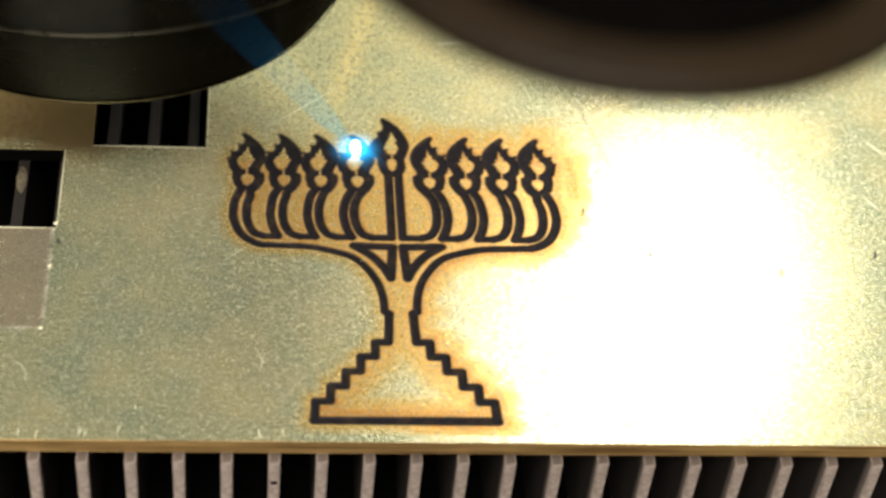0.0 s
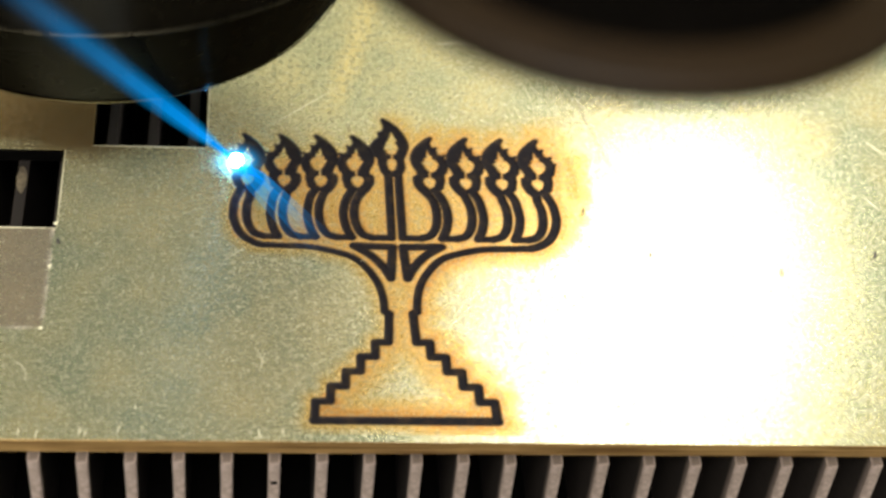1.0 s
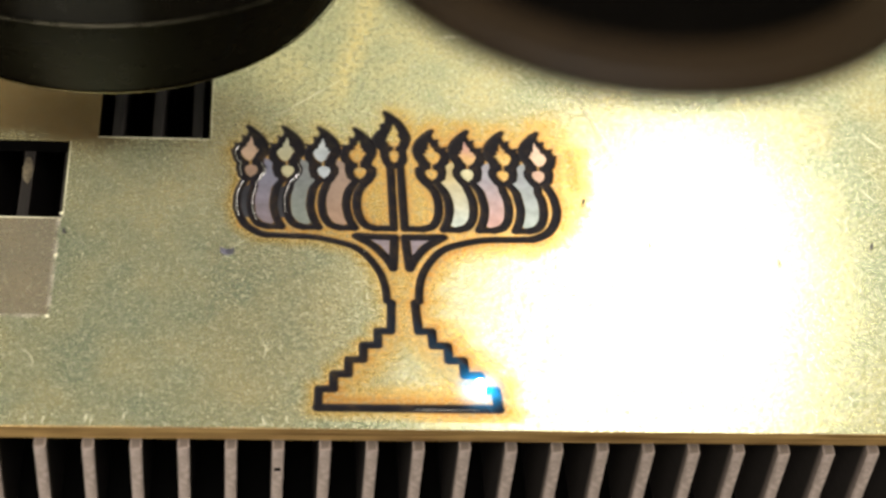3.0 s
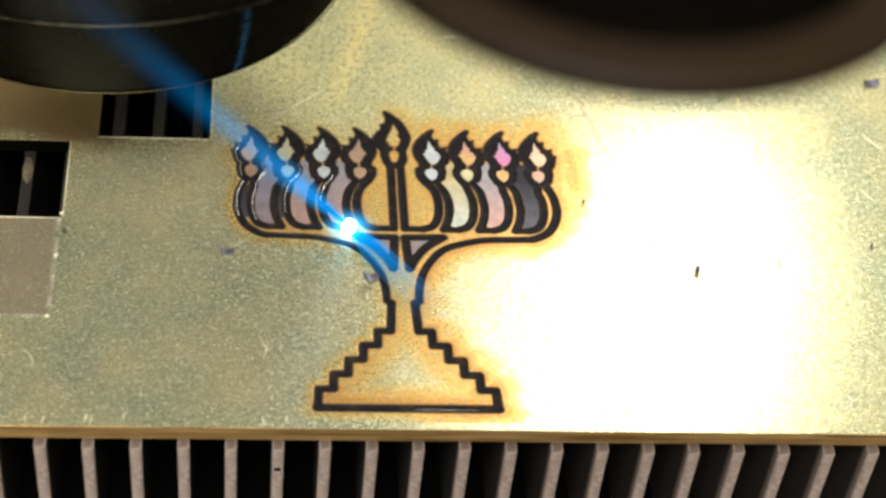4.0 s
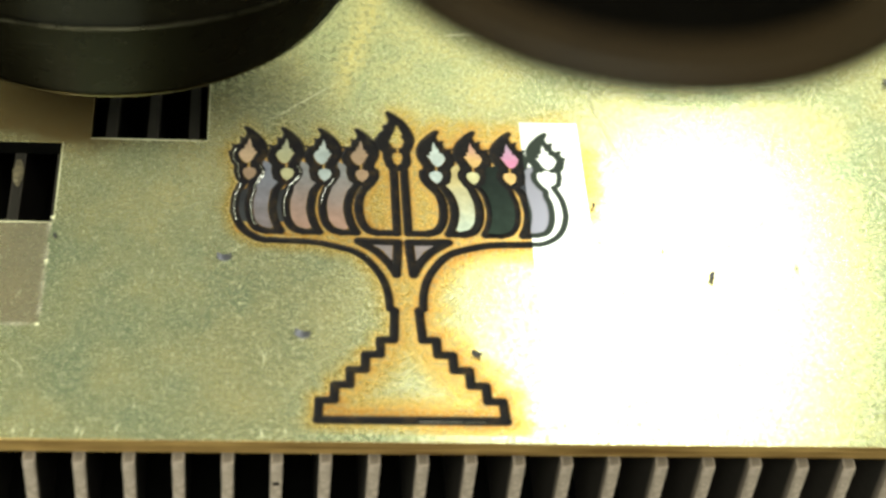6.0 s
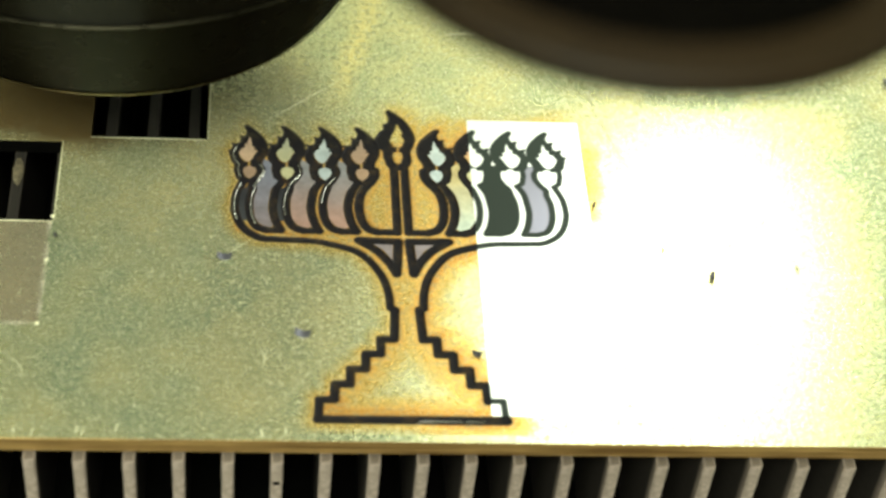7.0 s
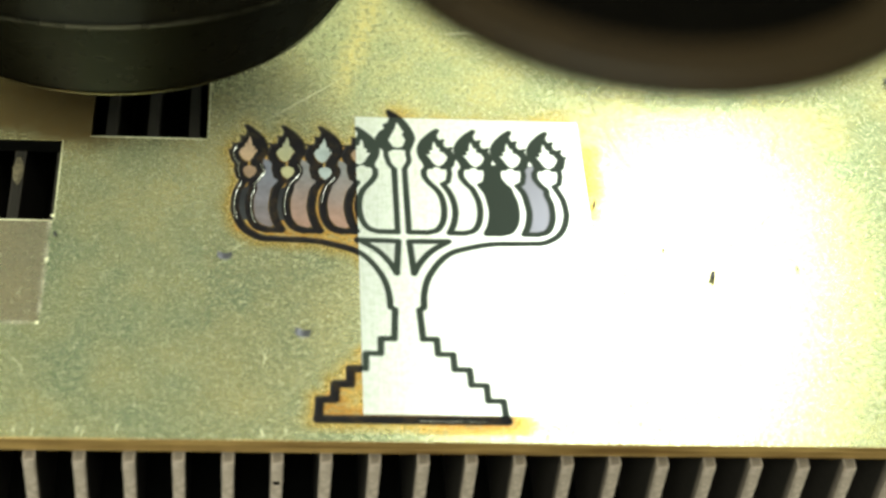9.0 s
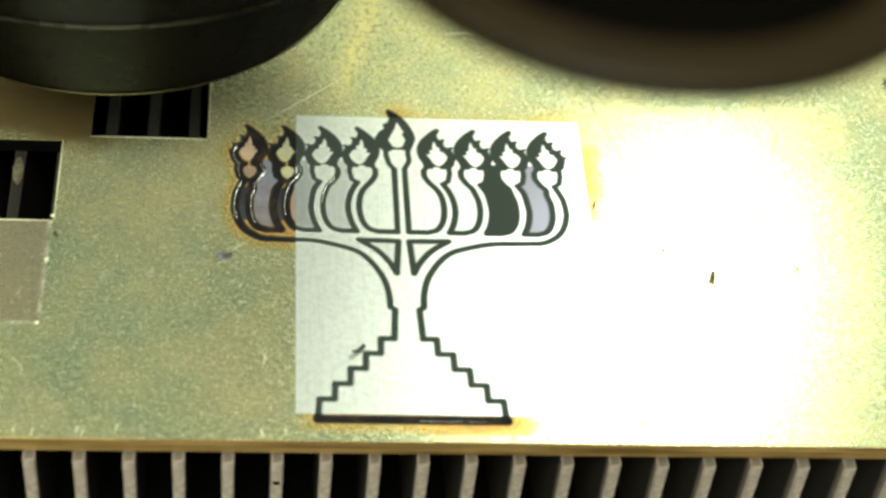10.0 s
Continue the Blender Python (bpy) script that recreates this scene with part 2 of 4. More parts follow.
LIP = plain_metal("worn_lip", (0.030, 0.024, 0.014), 0.16, 1.0, 300, 0.6, 0.00003)
MELT = plain_metal("melted_bead", (0.62, 0.60, 0.58), 0.22, 1.0, 900, 0.3)
SCRATCH_DARK = plain_metal("dull_scratch", (0.24, 0.21, 0.14), 0.6, 0.4, 900, 0.3)
GLASS = Nodes("lens_glass")
GLASS.set(Base_Color=(0.02, 0.03, 0.05, 1), Roughness=0.05)
GLASS = GLASS.mat


# ---- building helpers ----
def part(name, bm, material, parent=None, label=""):
    me = bpy.data.meshes.new(name)
    bm.to_mesh(me)
    bm.free()
    me.materials.append(material)
    ob = new(name, me)
    if parent is not None:
        ob.parent = parent
    return tagged(ob, label)


def box(x0, x1, y0, y1, z0, z1, bevel=0.0):
    bm = bmesh.new()
    bmesh.ops.create_cube(bm, size=1)
    for v in bm.verts:
        v.co = Vector(((x0 + x1) / 2 + v.co.x * (x1 - x0), (y0 + y1) / 2 + v.co.y * (y1 - y0), (z0 + z1) / 2 + v.co.z * (z1 - z0)))
    if bevel:
        bmesh.ops.bevel(bm, geom=bm.edges[:], offset=bevel, segments=2, affect="EDGES")
    return bm


def turned(profile, scale=1.0, sides=128):
    """A body of revolution about z from (radius, height) pairs."""
    profile = [(r * scale, z * scale) for r, z in profile]
    bm = bmesh.new()
    rings = []
    for r, z in profile:
        rings.append([bm.verts.new((r * math.cos(2 * math.pi * i / sides), r * math.sin(2 * math.pi * i / sides), z)) for i in range(sides)]
                     if r > 0 else [bm.verts.new((0, 0, z))])
    for a, b in zip(rings, rings[1:]):
        for i in range(sides):
            j = (i + 1) % sides
            loop = [a[i % len(a)], a[j % len(a)], b[j % len(b)], b[i % len(b)]]
            loop = [v for k, v in enumerate(loop) if v not in loop[:k]]
            if len(loop) > 2:
                bm.faces.new(loop)
    bmesh.ops.recalc_face_normals(bm, faces=bm.faces[:])
    for f in bm.faces:
        f.smooth = True
    return bm


def smooth_path(points, step=0.35):
    """Catmull-Rom curve through points, as an array."""
    p = [np.array(q, float) for q in points]
    p = [2 * p[0] - p[1]] + p + [2 * p[-1] - p[-2]]
    out = []
    for a, b, c, d in zip(p, p[1:], p[2:], p[3:]):
        n = max(2, int(np.linalg.norm(c - b) / step))
        for i in range(n):
            t = i / n
            out.append(0.5 * (2 * b + (c - a) * t + (2 * a - 5 * b + 4 * c - d) * t * t + (3 * b - a - 3 * c + d) * t ** 3))
    out.append(p[-2])
    return np.array(out)


# ---- the artwork: a nine-branched candlestick in outline, in millimetres, drawn for the half x > 0 and mirrored ----
BAR_Y, BASE_Y = 0.87, -41.4
TIPS = [7.4 + 6.8 * k for k in range(4)]
BELLY_IN, BELLY_OUT = [0.2, -0.1, -0.3, -0.55], [2.2, 2.0, 1.95, 1.9]
# flame and cup from the tip down, as offsets from the tip's x: smooth flank, toothed flank, bare heart, bare cup
FLANK = [(0.0, 27.4), (-1.15, 26.4), (-2.67, 24.5), (-3.45, 22.5), (-3.35, 20.4), (-2.65, 18.7), (-2.45, 17.5), (-2.95, 16.5), (-2.9, 15.1), (-2.1, 13.4), (-1.2, 12.2)]
TEETH = [(0.0, 27.4), (-0.57, 26.1), (-0.25, 24.8), (0.57, 24.1), (0.75, 22.85), (2.0, 22.0), (2.67, 20.2), (2.25, 18.3), (1.65, 17.5), (1.75, 15.9), (1.35, 13.9), (0.4, 13.15)]
HEART = [(-0.7, 25.1), (-0.35, 23.9), (-0.15, 23.0), (0.45, 22.7), (0.4, 21.9), (1.15, 21.5), (1.8, 20.3), (1.45, 19.2), (0.9, 18.3), (0.1, 17.7), (-0.5, 17.7), (-1.2, 18.5),
         (-1.75, 19.7), (-2.45, 20.9), (-1.65, 21.1), (-1.8, 22.0), (-1.2, 22.2), (-1.1, 23.5)]
CUP = [(-1.9, 16.6), (-2.2, 15.6), (-1.7, 14.4), (-0.6, 13.4), (0.4, 14.2), (0.9, 15.6), (0.6, 16.6), (-0.6, 17.1)]
# the taller middle flame leans the other way
MID_FLANK = [(-1.35, 32.3), (-0.1, 31.2), (1.2, 29.7), (2.25, 27.5), (2.8, 25.2), (2.3, 23.2), (1.75, 21.4), (1.85, 19.1), (1.2, 17.5), (0.95, 16.8)]
MID_TEETH = [(-1.35, 32.3), (-0.9, 30.4), (-1.25, 28.9), (-2.1, 28.5), (-1.85, 27.3), (-2.9, 26.5), (-3.7, 24.9), (-3.3, 23.0), (-2.3, 21.8), (-2.3, 20.4), (-1.85, 18.2), (-1.0, 16.8)]
MID_HEART = [(0.0, 29.8), (0.7, 28.2), (1.35, 26.8), (1.0, 26.0), (1.6, 24.6), (1.0, 22.8), (0.0, 22.3), (-1.0, 22.6), (-1.9, 24.4), (-1.2, 26.2), (-0.5, 27.8)]
MID_CUP = [(0.9, 21.6), (1.1, 20.2), (0.7, 18.6), (-0.2, 18.0), (-1.0, 18.7), (-1.4, 20.4), (-1.1, 21.5), (-0.1, 21.9)]


def drift(points):
    """The drawing stands a trace askew on the plate."""
    p = np.array(points, float)
    return p - np.stack((0.1 + 0.009 * np.maximum(p[:, 1], 0), 0 * p[:, 1]), 1)


def offsets(points, x):
    return np.array(points) + np.array([x, 0.0])


def arm_inner(k):
    """The line on the stem's side of arm k, from its cup down to the round corner of the cell."""
    x, b = TIPS[k], TIPS[k] + BELLY_IN[k]
    return smooth_path([(x - 2.95, 16.5), (x - 2.9, 15.1), (x - 2.1, 13.4), (x - 1.2, 12.2), (b - 0.6, 10.8), (b - 0.1, 8.8), (b, 6.1), (b - 0.45, 3.5), (b - 1.5, 1.6), (b - 3.2, BAR_Y)])


def arm_outer(k):
    """The line on the far side of arm k."""
    x, b = TIPS[k], TIPS[k] + BELLY_OUT[k]
    if k == 3:
        return smooth_path([(x + 0.4, 13.15), (x + 0.95, 11.8), (b - 0.3, 9.9), (b, 7.5), (b - 0.05, 5.4), (b - 0.8, 2.7), (b - 2.1, 0.6), (b - 4.0, -0.8), (24.3, -1.3)])
    return smooth_path([(x + 0.4, 13.15), (x + 1.35, 11.2), (b - 0.2, 8.9), (b, 6.1), (b - 0.5, 3.1), (b - 1.35, BAR_Y)])


def flame_loop(k):
    """Outline of flame and cup k, or of the middle flame."""
    if k is None:
        return np.vstack((smooth_path(MID_FLANK), np.array(MID_TEETH)[:0:-1]))
    return np.vstack((smooth_path(offsets(FLANK, TIPS[k])), offsets(TEETH, TIPS[k])[:0:-1]))


STEPS = [(2.85, -17.0), (2.08, -17.5), (2.43, -24.1)]
for _i in range(5):
    STEPS += [(4.72 + 2.6 * _i, -24.1 - 3.3 * _i), (4.8 + 2.6 * _i, -27.4 - 3.3 * _i)]
STEPS = STEPS[:-1] + [(15.3, -40.6), (15.4, BASE_Y)]


def strokes(width):
    """All engraved lines with their half widths."""
    half = []
    for k in range(4):
        x = TIPS[k]
        half += [(arm_inner(k), width), (arm_outer(k), width)]
        half += [(smooth_path(offsets(FLANK, x)), 0.36 + width * 0.22), (offsets(TEETH, x), 0.36 + width * 0.22)]
        # spurs of the flame's teeth
        half += [(offsets(q, x), 0.34) for q in ([(0.3, 24.3), (1.0, 24.75)], [(1.6, 22.3), (2.45, 22.7)], [(2.5, 20.6), (3.1, 20.9)])]
        half += [(offsets([(-2.6, 17.5), (-1.55, 17.5)], x), 0.42), (offsets([(1.7, 17.5), (0.45, 17.45)], x), 0.42)]
        left = 1.0 if k == 0 else TIPS[k - 1] + BELLY_OUT[k - 1] - 1.35
        half.append((np.array([(left, BAR_Y), (x + BELLY_IN[k] - 3.2, BAR_Y)]), min(width, 0.74)))
    half.append((np.array([(1.0, BAR_Y), (0.95, 16.8)]), width * 0.95))
    half.append((smooth_path([(24.3, -1.3), (20.0, -1.45), (15.5, -1.7), (11.4, -2.75), (8.4, -3.95), (6.1, -6.2), (4.05, -9.8), (3.1, -13.4), (2.85, -17.0)]), min(width, 0.76)))
    half.append((np.array(STEPS), min(width, 0.82)))
    half.append((np.array([(0.95, -1.4), (7.95, -1.2)]), width))
    half.append((smooth_path([(7.95, -1.2), (4.85, -3.6), (2.75, -6.4), (1.5, -9.1)]), width))
    half.append((np.array([(0.95, -1.4), (1.5, -9.1)]), width))
    half.append((np.array([(0, BASE_Y), (15.4, BASE_Y)]), width + 0.05))
    lines = []
    for p, w in half:
        lines += [(drift(p), w), (drift(p * np.array([-1.0, 1.0])), w)]
    for p in (smooth_path(MID_FLANK), np.array(MID_TEETH), np.array([(-2.5, 21.9), (-1.6, 22.0)]), np.array([(1.9, 22.3), (1.15, 22.3)])):
        lines.append((drift(p), 0.36 + width * 0.22))
    return lines


LINES, THIN_LINES = strokes(0.86), strokes(0.56)


def in_loop(px, py, loop):
    """Which points lie within a closed loop."""
    odd = np.zeros(px.shape, bool)
    for (ax, ay), (bx, by) in zip(loop, np.roll(loop, -1, 0)):
        if ay != by:
            odd ^= ((ay > py) != (by > py)) & (px < (bx - ax) * (py - ay) / (by - ay) + ax)
    return odd


def bare_loops(k, side, shrink):
    """The bare heart of a flame and the bare inside of its cup; shrink narrows them."""
    out = []
    for core in (MID_HEART, MID_CUP) if k is None else (HEART, CUP):
        p = np.array(core)
        mid = p.mean(0)
        p = mid + (p - mid) * np.array([shrink, 0.5 + shrink / 2])
        p = p if k is None else offsets(p, TIPS[k])
        out.append(drift(p * np.array([side, 1.0])))
    return out


FLAMES = [(k, side) for k in range(4) for side in (-1, 1)] + [(None, 1)]


def burn_flames(px, py, d, heavy):
    """Each flame is black between its outline and its bare heart; the first pass leaves less of the heart and cup."""
    for k, side in FLAMES:
        outline = drift(flame_loop(k) * np.array([side, 1.0]))
        lo, hi = outline.min(0) - 1, outline.max(0) + 1
        near = np.nonzero((px > lo[0]) & (px < hi[0]) & (py > lo[1]) & (py < hi[1]))[0]
        if not len(near):
            continue
        qx, qy = px[near], py[near]
        black = in_loop(qx, qy, outline)
        if not heavy:
            black &= qy > (22.0 if k is None else 17.6)
        away = np.where(black, -0.5, d[near])
        loops = bare_loops(k, side, 0.84 if heavy else 0.98)
        if heavy:
            # the narrow waist between heart and cup
            x, y = (0.0, 22.0) if k is None else (TIPS[k] - 0.5, 17.4)
            loops.append(drift(np.array([(x - 0.28, y - 1.0), (x + 0.28, y - 1.0), (x + 0.28, y + 1.0), (x - 0.28, y + 1.0)]) * np.array([side, 1.0])))
        for loop in loops if heavy else loops[:1]:
            bare = in_loop(qx, qy, loop)
            away = np.where(bare, np.maximum(away, -0.1 + distance_to_lines(qx, qy, [(np.vstack((loop, loop[:1])), 0.0)])), away)
        d[near] = away
    return d


def distance_to_lines(px, py, lines):
    """Distance in millimetres from each point to the edge of the nearest engraved line; negative within it."""
    best = np.full(px.shape, 1e9)
    for line, w in lines:
        lo, hi = line.min(0) - 7, line.max(0) + 7
        near = np.nonzero((px > lo[0]) & (px < hi[0]) & (py > lo[1]) & (py < hi[1]))[0]
        if not len(near):
            continue
        qx, qy, b = px[near], py[near], np.full(len(near), 1e9)
        for (ax, ay), (bx, by) in zip(line, line[1:]):
            dx, dy = bx - ax, by - ay
            t = np.clip(((qx - ax) * dx + (qy - ay) * dy) / max(dx * dx + dy * dy, 1e-9), 0, 1)
            b = np.minimum(b, (qx - ax - t * dx) ** 2 + (qy - ay - t * dy) ** 2)
        best[near] = np.minimum(best[near], np.sqrt(b) - w)
    return best


def cell_loop(k, side, margin):
    """The cell between arm k and arm k + 1, drawn in from its lines by a margin, with its narrow neck between the flames."""
    a = np.vstack((offsets(TEETH, TIPS[k])[7:-1], arm_outer(k)))
    b = np.vstack((offsets(FLANK, TIPS[k + 1])[5:7], arm_inner(k + 1)))
    a[:, 0] += np.interp(a[:, 1], [11, 14], [margin, margin * 0.6])
    b[:, 0] -= np.interp(b[:, 1], [3, 5, 11, 14], [margin * 0.7, margin, margin, margin * 0.6])
    b[:, 1] += np.interp(b[:, 1], [3, 5], [margin * 0.7, 0])
    a, b = a[a[:, 1] > BAR_Y + margin], b[b[:, 1] > BAR_Y + margin * 0.6]
    return drift(np.vstack((a, b[::-1])) * np.array([side, 1.0]))


# cells that keep a tint of their own after the cleaning pass: arm, side, how much
KEPT_TINT = [(2, 1, 1.0), (1, -1, 0.5), (0, -1, 0.3), (0, 1, 0.12)]


def sheet(name, xs, ys, depth, material, parent=None, label="", first_pass=False):
    """A fine grid of the plate's skin, grooved along the engraved lines; xs, ys in millimetres."""
    gx, gy = np.meshgrid(xs, ys)
    px, py = gx.ravel(), gy.ravel()
    d = distance_to_lines(px, py, LINES if first_pass else THIN_LINES)
    d = burn_flames(px, py, d, first_pass)
    soot = np.clip(0.5 + (0.08 - d) / 0.22, 0, 1)
    z = -depth * np.clip(0.3 - (0.1 + d) / 0.35, 0, 1)
    co = np.stack((px, py, z), 1) * MM
    nx, ny = len(xs), len(ys)
    i = np.arange(nx * ny).reshape(ny, nx)
    quads = np.stack((i[:-1, :-1], i[:-1, 1:], i[1:, 1:], i[1:, :-1]), -1).reshape(-1, 4)
    me = bpy.data.meshes.new(name)
    me.from_pydata(co.tolist(), [], quads.tolist())
    me.polygons.foreach_set("use_smooth", np.ones(len(quads), bool))
    if first_pass:
        # the heat stays in between the lines, and runs out further on the side that was burned last
        rim = np.interp(-py, [-33, -24, -20, -0.5, 2, 7, 12, 17.4, 23.7, 37.3, 41.5, 41.6], [0, 0, 29, 30, 13, 5, 3, 2.6, 2.6, 15.2, 15.6, 0])
        inside = np.abs(px) < rim
        east = np.clip((px + 3) / 9, 0, 1)
        span = np.where(inside, 6.5, 3.4 + 2.2 * east + 3.0 * np.clip((px - 24) / 4, 0, 1) * np.clip(py / 6, 0, 1))
        level = np.where(inside, 0.92, 0.55 + 0.67 * east - 0.30 * np.clip((py - 20) / 6, 0, 1))
        level = level + inside * 0.3 * np.clip((-34.5 - py) / 4, 0, 1)
        patchy = 0.5 + 0.28 * np.sin(px * 0.83 + 1.3 * np.sin(py * 0.61)) + 0.22 * np.sin(py * 1.17 + px * 0.37)
        span = np.where(inside, span, span * (0.75 + 0.40 * patchy))
        reach = level * np.clip(1 - d / span, 0, 1) ** 1.4
        # a scorched smear beside the last flame and arm
        reach = np.maximum(reach, 1.1 * np.clip(1 - np.abs(px - 33.4) / (3.6 + patchy), 0, 1) ** 0.6 * np.clip((py - 6) / 6, 0, 1) * np.clip((25.5 - py) / 3, 0, 1))
        a = me.attributes.new("burn", "FLOAT", "POINT")
        a.data.foreach_set("value", reach.astype(np.float32))
    else:
        tint = np.zeros(px.shape)
        for k, side, amount in KEPT_TINT:
            tint = np.maximum(tint, amount * in_loop(px, py, cell_loop(k, side, 0.2)))
        tint = np.maximum(tint, 0.24 * ((py < -1.2) & (py > -8) & (np.abs(px) > 1) & (np.abs(px) < 6.5 + py * 0.55)))
        a = me.attributes.new("tint", "FLOAT", "POINT")
        a.data.foreach_set("value", tint.astype(np.float32))
        # the dark of the cut-through cell is put in as soot colour
        soot = np.maximum(soot, in_loop(px, py, cell_loop(1, 1, 0.0)))
    a = me.attributes.new("soot", "FLOAT", "POINT")
    a.data.foreach_set("value", soot.astype(np.float32))
    me.materials.append(material)
    ob = new(name, me)
    if parent is not None:
        ob.parent = parent
    return tagged(ob, label)


# ---- the machine: enclosure, tray, slat bed ----
def enclosure():
    for name, b in (("wall_north", (-1.6, 1.6, 1.60, 1.65)), ("wall_south", (-1.6, 1.6, -1.65, -1.60)),
                    ("wall_east", (1.60, 1.65, -1.65, 1.65)), ("wall_west", (-1.65, -1.60, -1.65, 1.65))):
        tagged(part(name, box(*b, -0.9, 2.0), WALL), "plain painted workshop wall", "wall", kind="structure")
    tagged(part("ceiling", box(-1.65, 1.65, -1.65, 1.65, 2.0, 2.05), WALL), "plain painted workshop ceiling", "ceiling", kind="structure")
    tagged(part("floor", box(-1.65, 1.65, -1.65, 1.65, -0.95, -0.9), FLOOR), "worn grey workshop floor", "floor", kind="structure")
    tray = new("machine_tray")
    tagged(tray, "near-black metal tray below the slat bed", "tray")
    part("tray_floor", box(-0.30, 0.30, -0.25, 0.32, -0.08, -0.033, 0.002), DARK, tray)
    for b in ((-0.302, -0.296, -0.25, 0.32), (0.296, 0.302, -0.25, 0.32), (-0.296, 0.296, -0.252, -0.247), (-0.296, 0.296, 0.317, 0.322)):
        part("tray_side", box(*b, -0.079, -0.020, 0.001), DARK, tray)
    table = part("workbench", box(-0.6, 0.6, -0.5, 0.6, -0.12, -0.08, 0.004), BENCH)
    tagged(table, "dark workbench under the engraving machine", "workbench")
    for x in (-0.55, 0.50):
        for y in (-0.45, 0.5):
            part("leg", box(x, x + 0.05, y, y + 0.05, -0.9, -0.118, 0.003), BENCH, table)


SLAT_PITCH, SLAT_TOP = 7.84, -3.0


def slat_bed():
    """Slats that run from front to back under the plate, their square ends just proud of its front edge."""
    first = None
    for i in range(-14, 16):
        x = 1.6 + SLAT_PITCH * i
        if first is None:
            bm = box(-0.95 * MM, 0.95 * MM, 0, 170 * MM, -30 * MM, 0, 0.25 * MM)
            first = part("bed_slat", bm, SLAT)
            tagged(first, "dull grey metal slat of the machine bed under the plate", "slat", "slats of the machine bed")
            first.matrix_basis = pose(x * MM, -47.8 * MM, SLAT_TOP * MM)
            last = first
        else:
            last = copy_thing(first, pose(x * MM, (-47.8 - 0.25 * abs(i % 3 - 1)) * MM, SLAT_TOP * MM, 0, 0, 0.2 * math.sin(i * 2.1)))


def slat_slot():
    """A dark slot in the square end of one slat."""
    for ob in list(scene.objects):
        if ob.name.startswith("bed_slat") and abs(ob.location.x + 68.9 * MM) < 2 * MM:
            # a glint on this slat's top, laid on as a pale bead
            bm = bmesh.new()
            bmesh.ops.create_icosphere(bm, subdivisions=3, radius=1.0)
            for v in bm.verts:
                k = 1 + 0.3 * noise.noise(v.co * 3)
                v.co = Vector((v.co.x * 0.95 * k * MM, (65.2 + v.co.y * 3.4 * k) * MM, (v.co.z * 0.28 * k - 0.05) * MM))
            part("bare_patch", bm, SLAT_GLINT, ob, "pale bead laid on as a glint")
        if ob.name.startswith("bed_slat") and abs(ob.location.x + 22.1 * MM) < 2 * MM:
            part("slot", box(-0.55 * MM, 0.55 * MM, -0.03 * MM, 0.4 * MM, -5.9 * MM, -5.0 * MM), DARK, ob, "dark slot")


# ---- the brass plate ----
FIELD = (-35.0, 42.0, -44.4, 36.0)
HOLES = [(-80.0, -61.3, 2.0, 22.3), (-56.4, -35.2, 23.6, 62.0)]


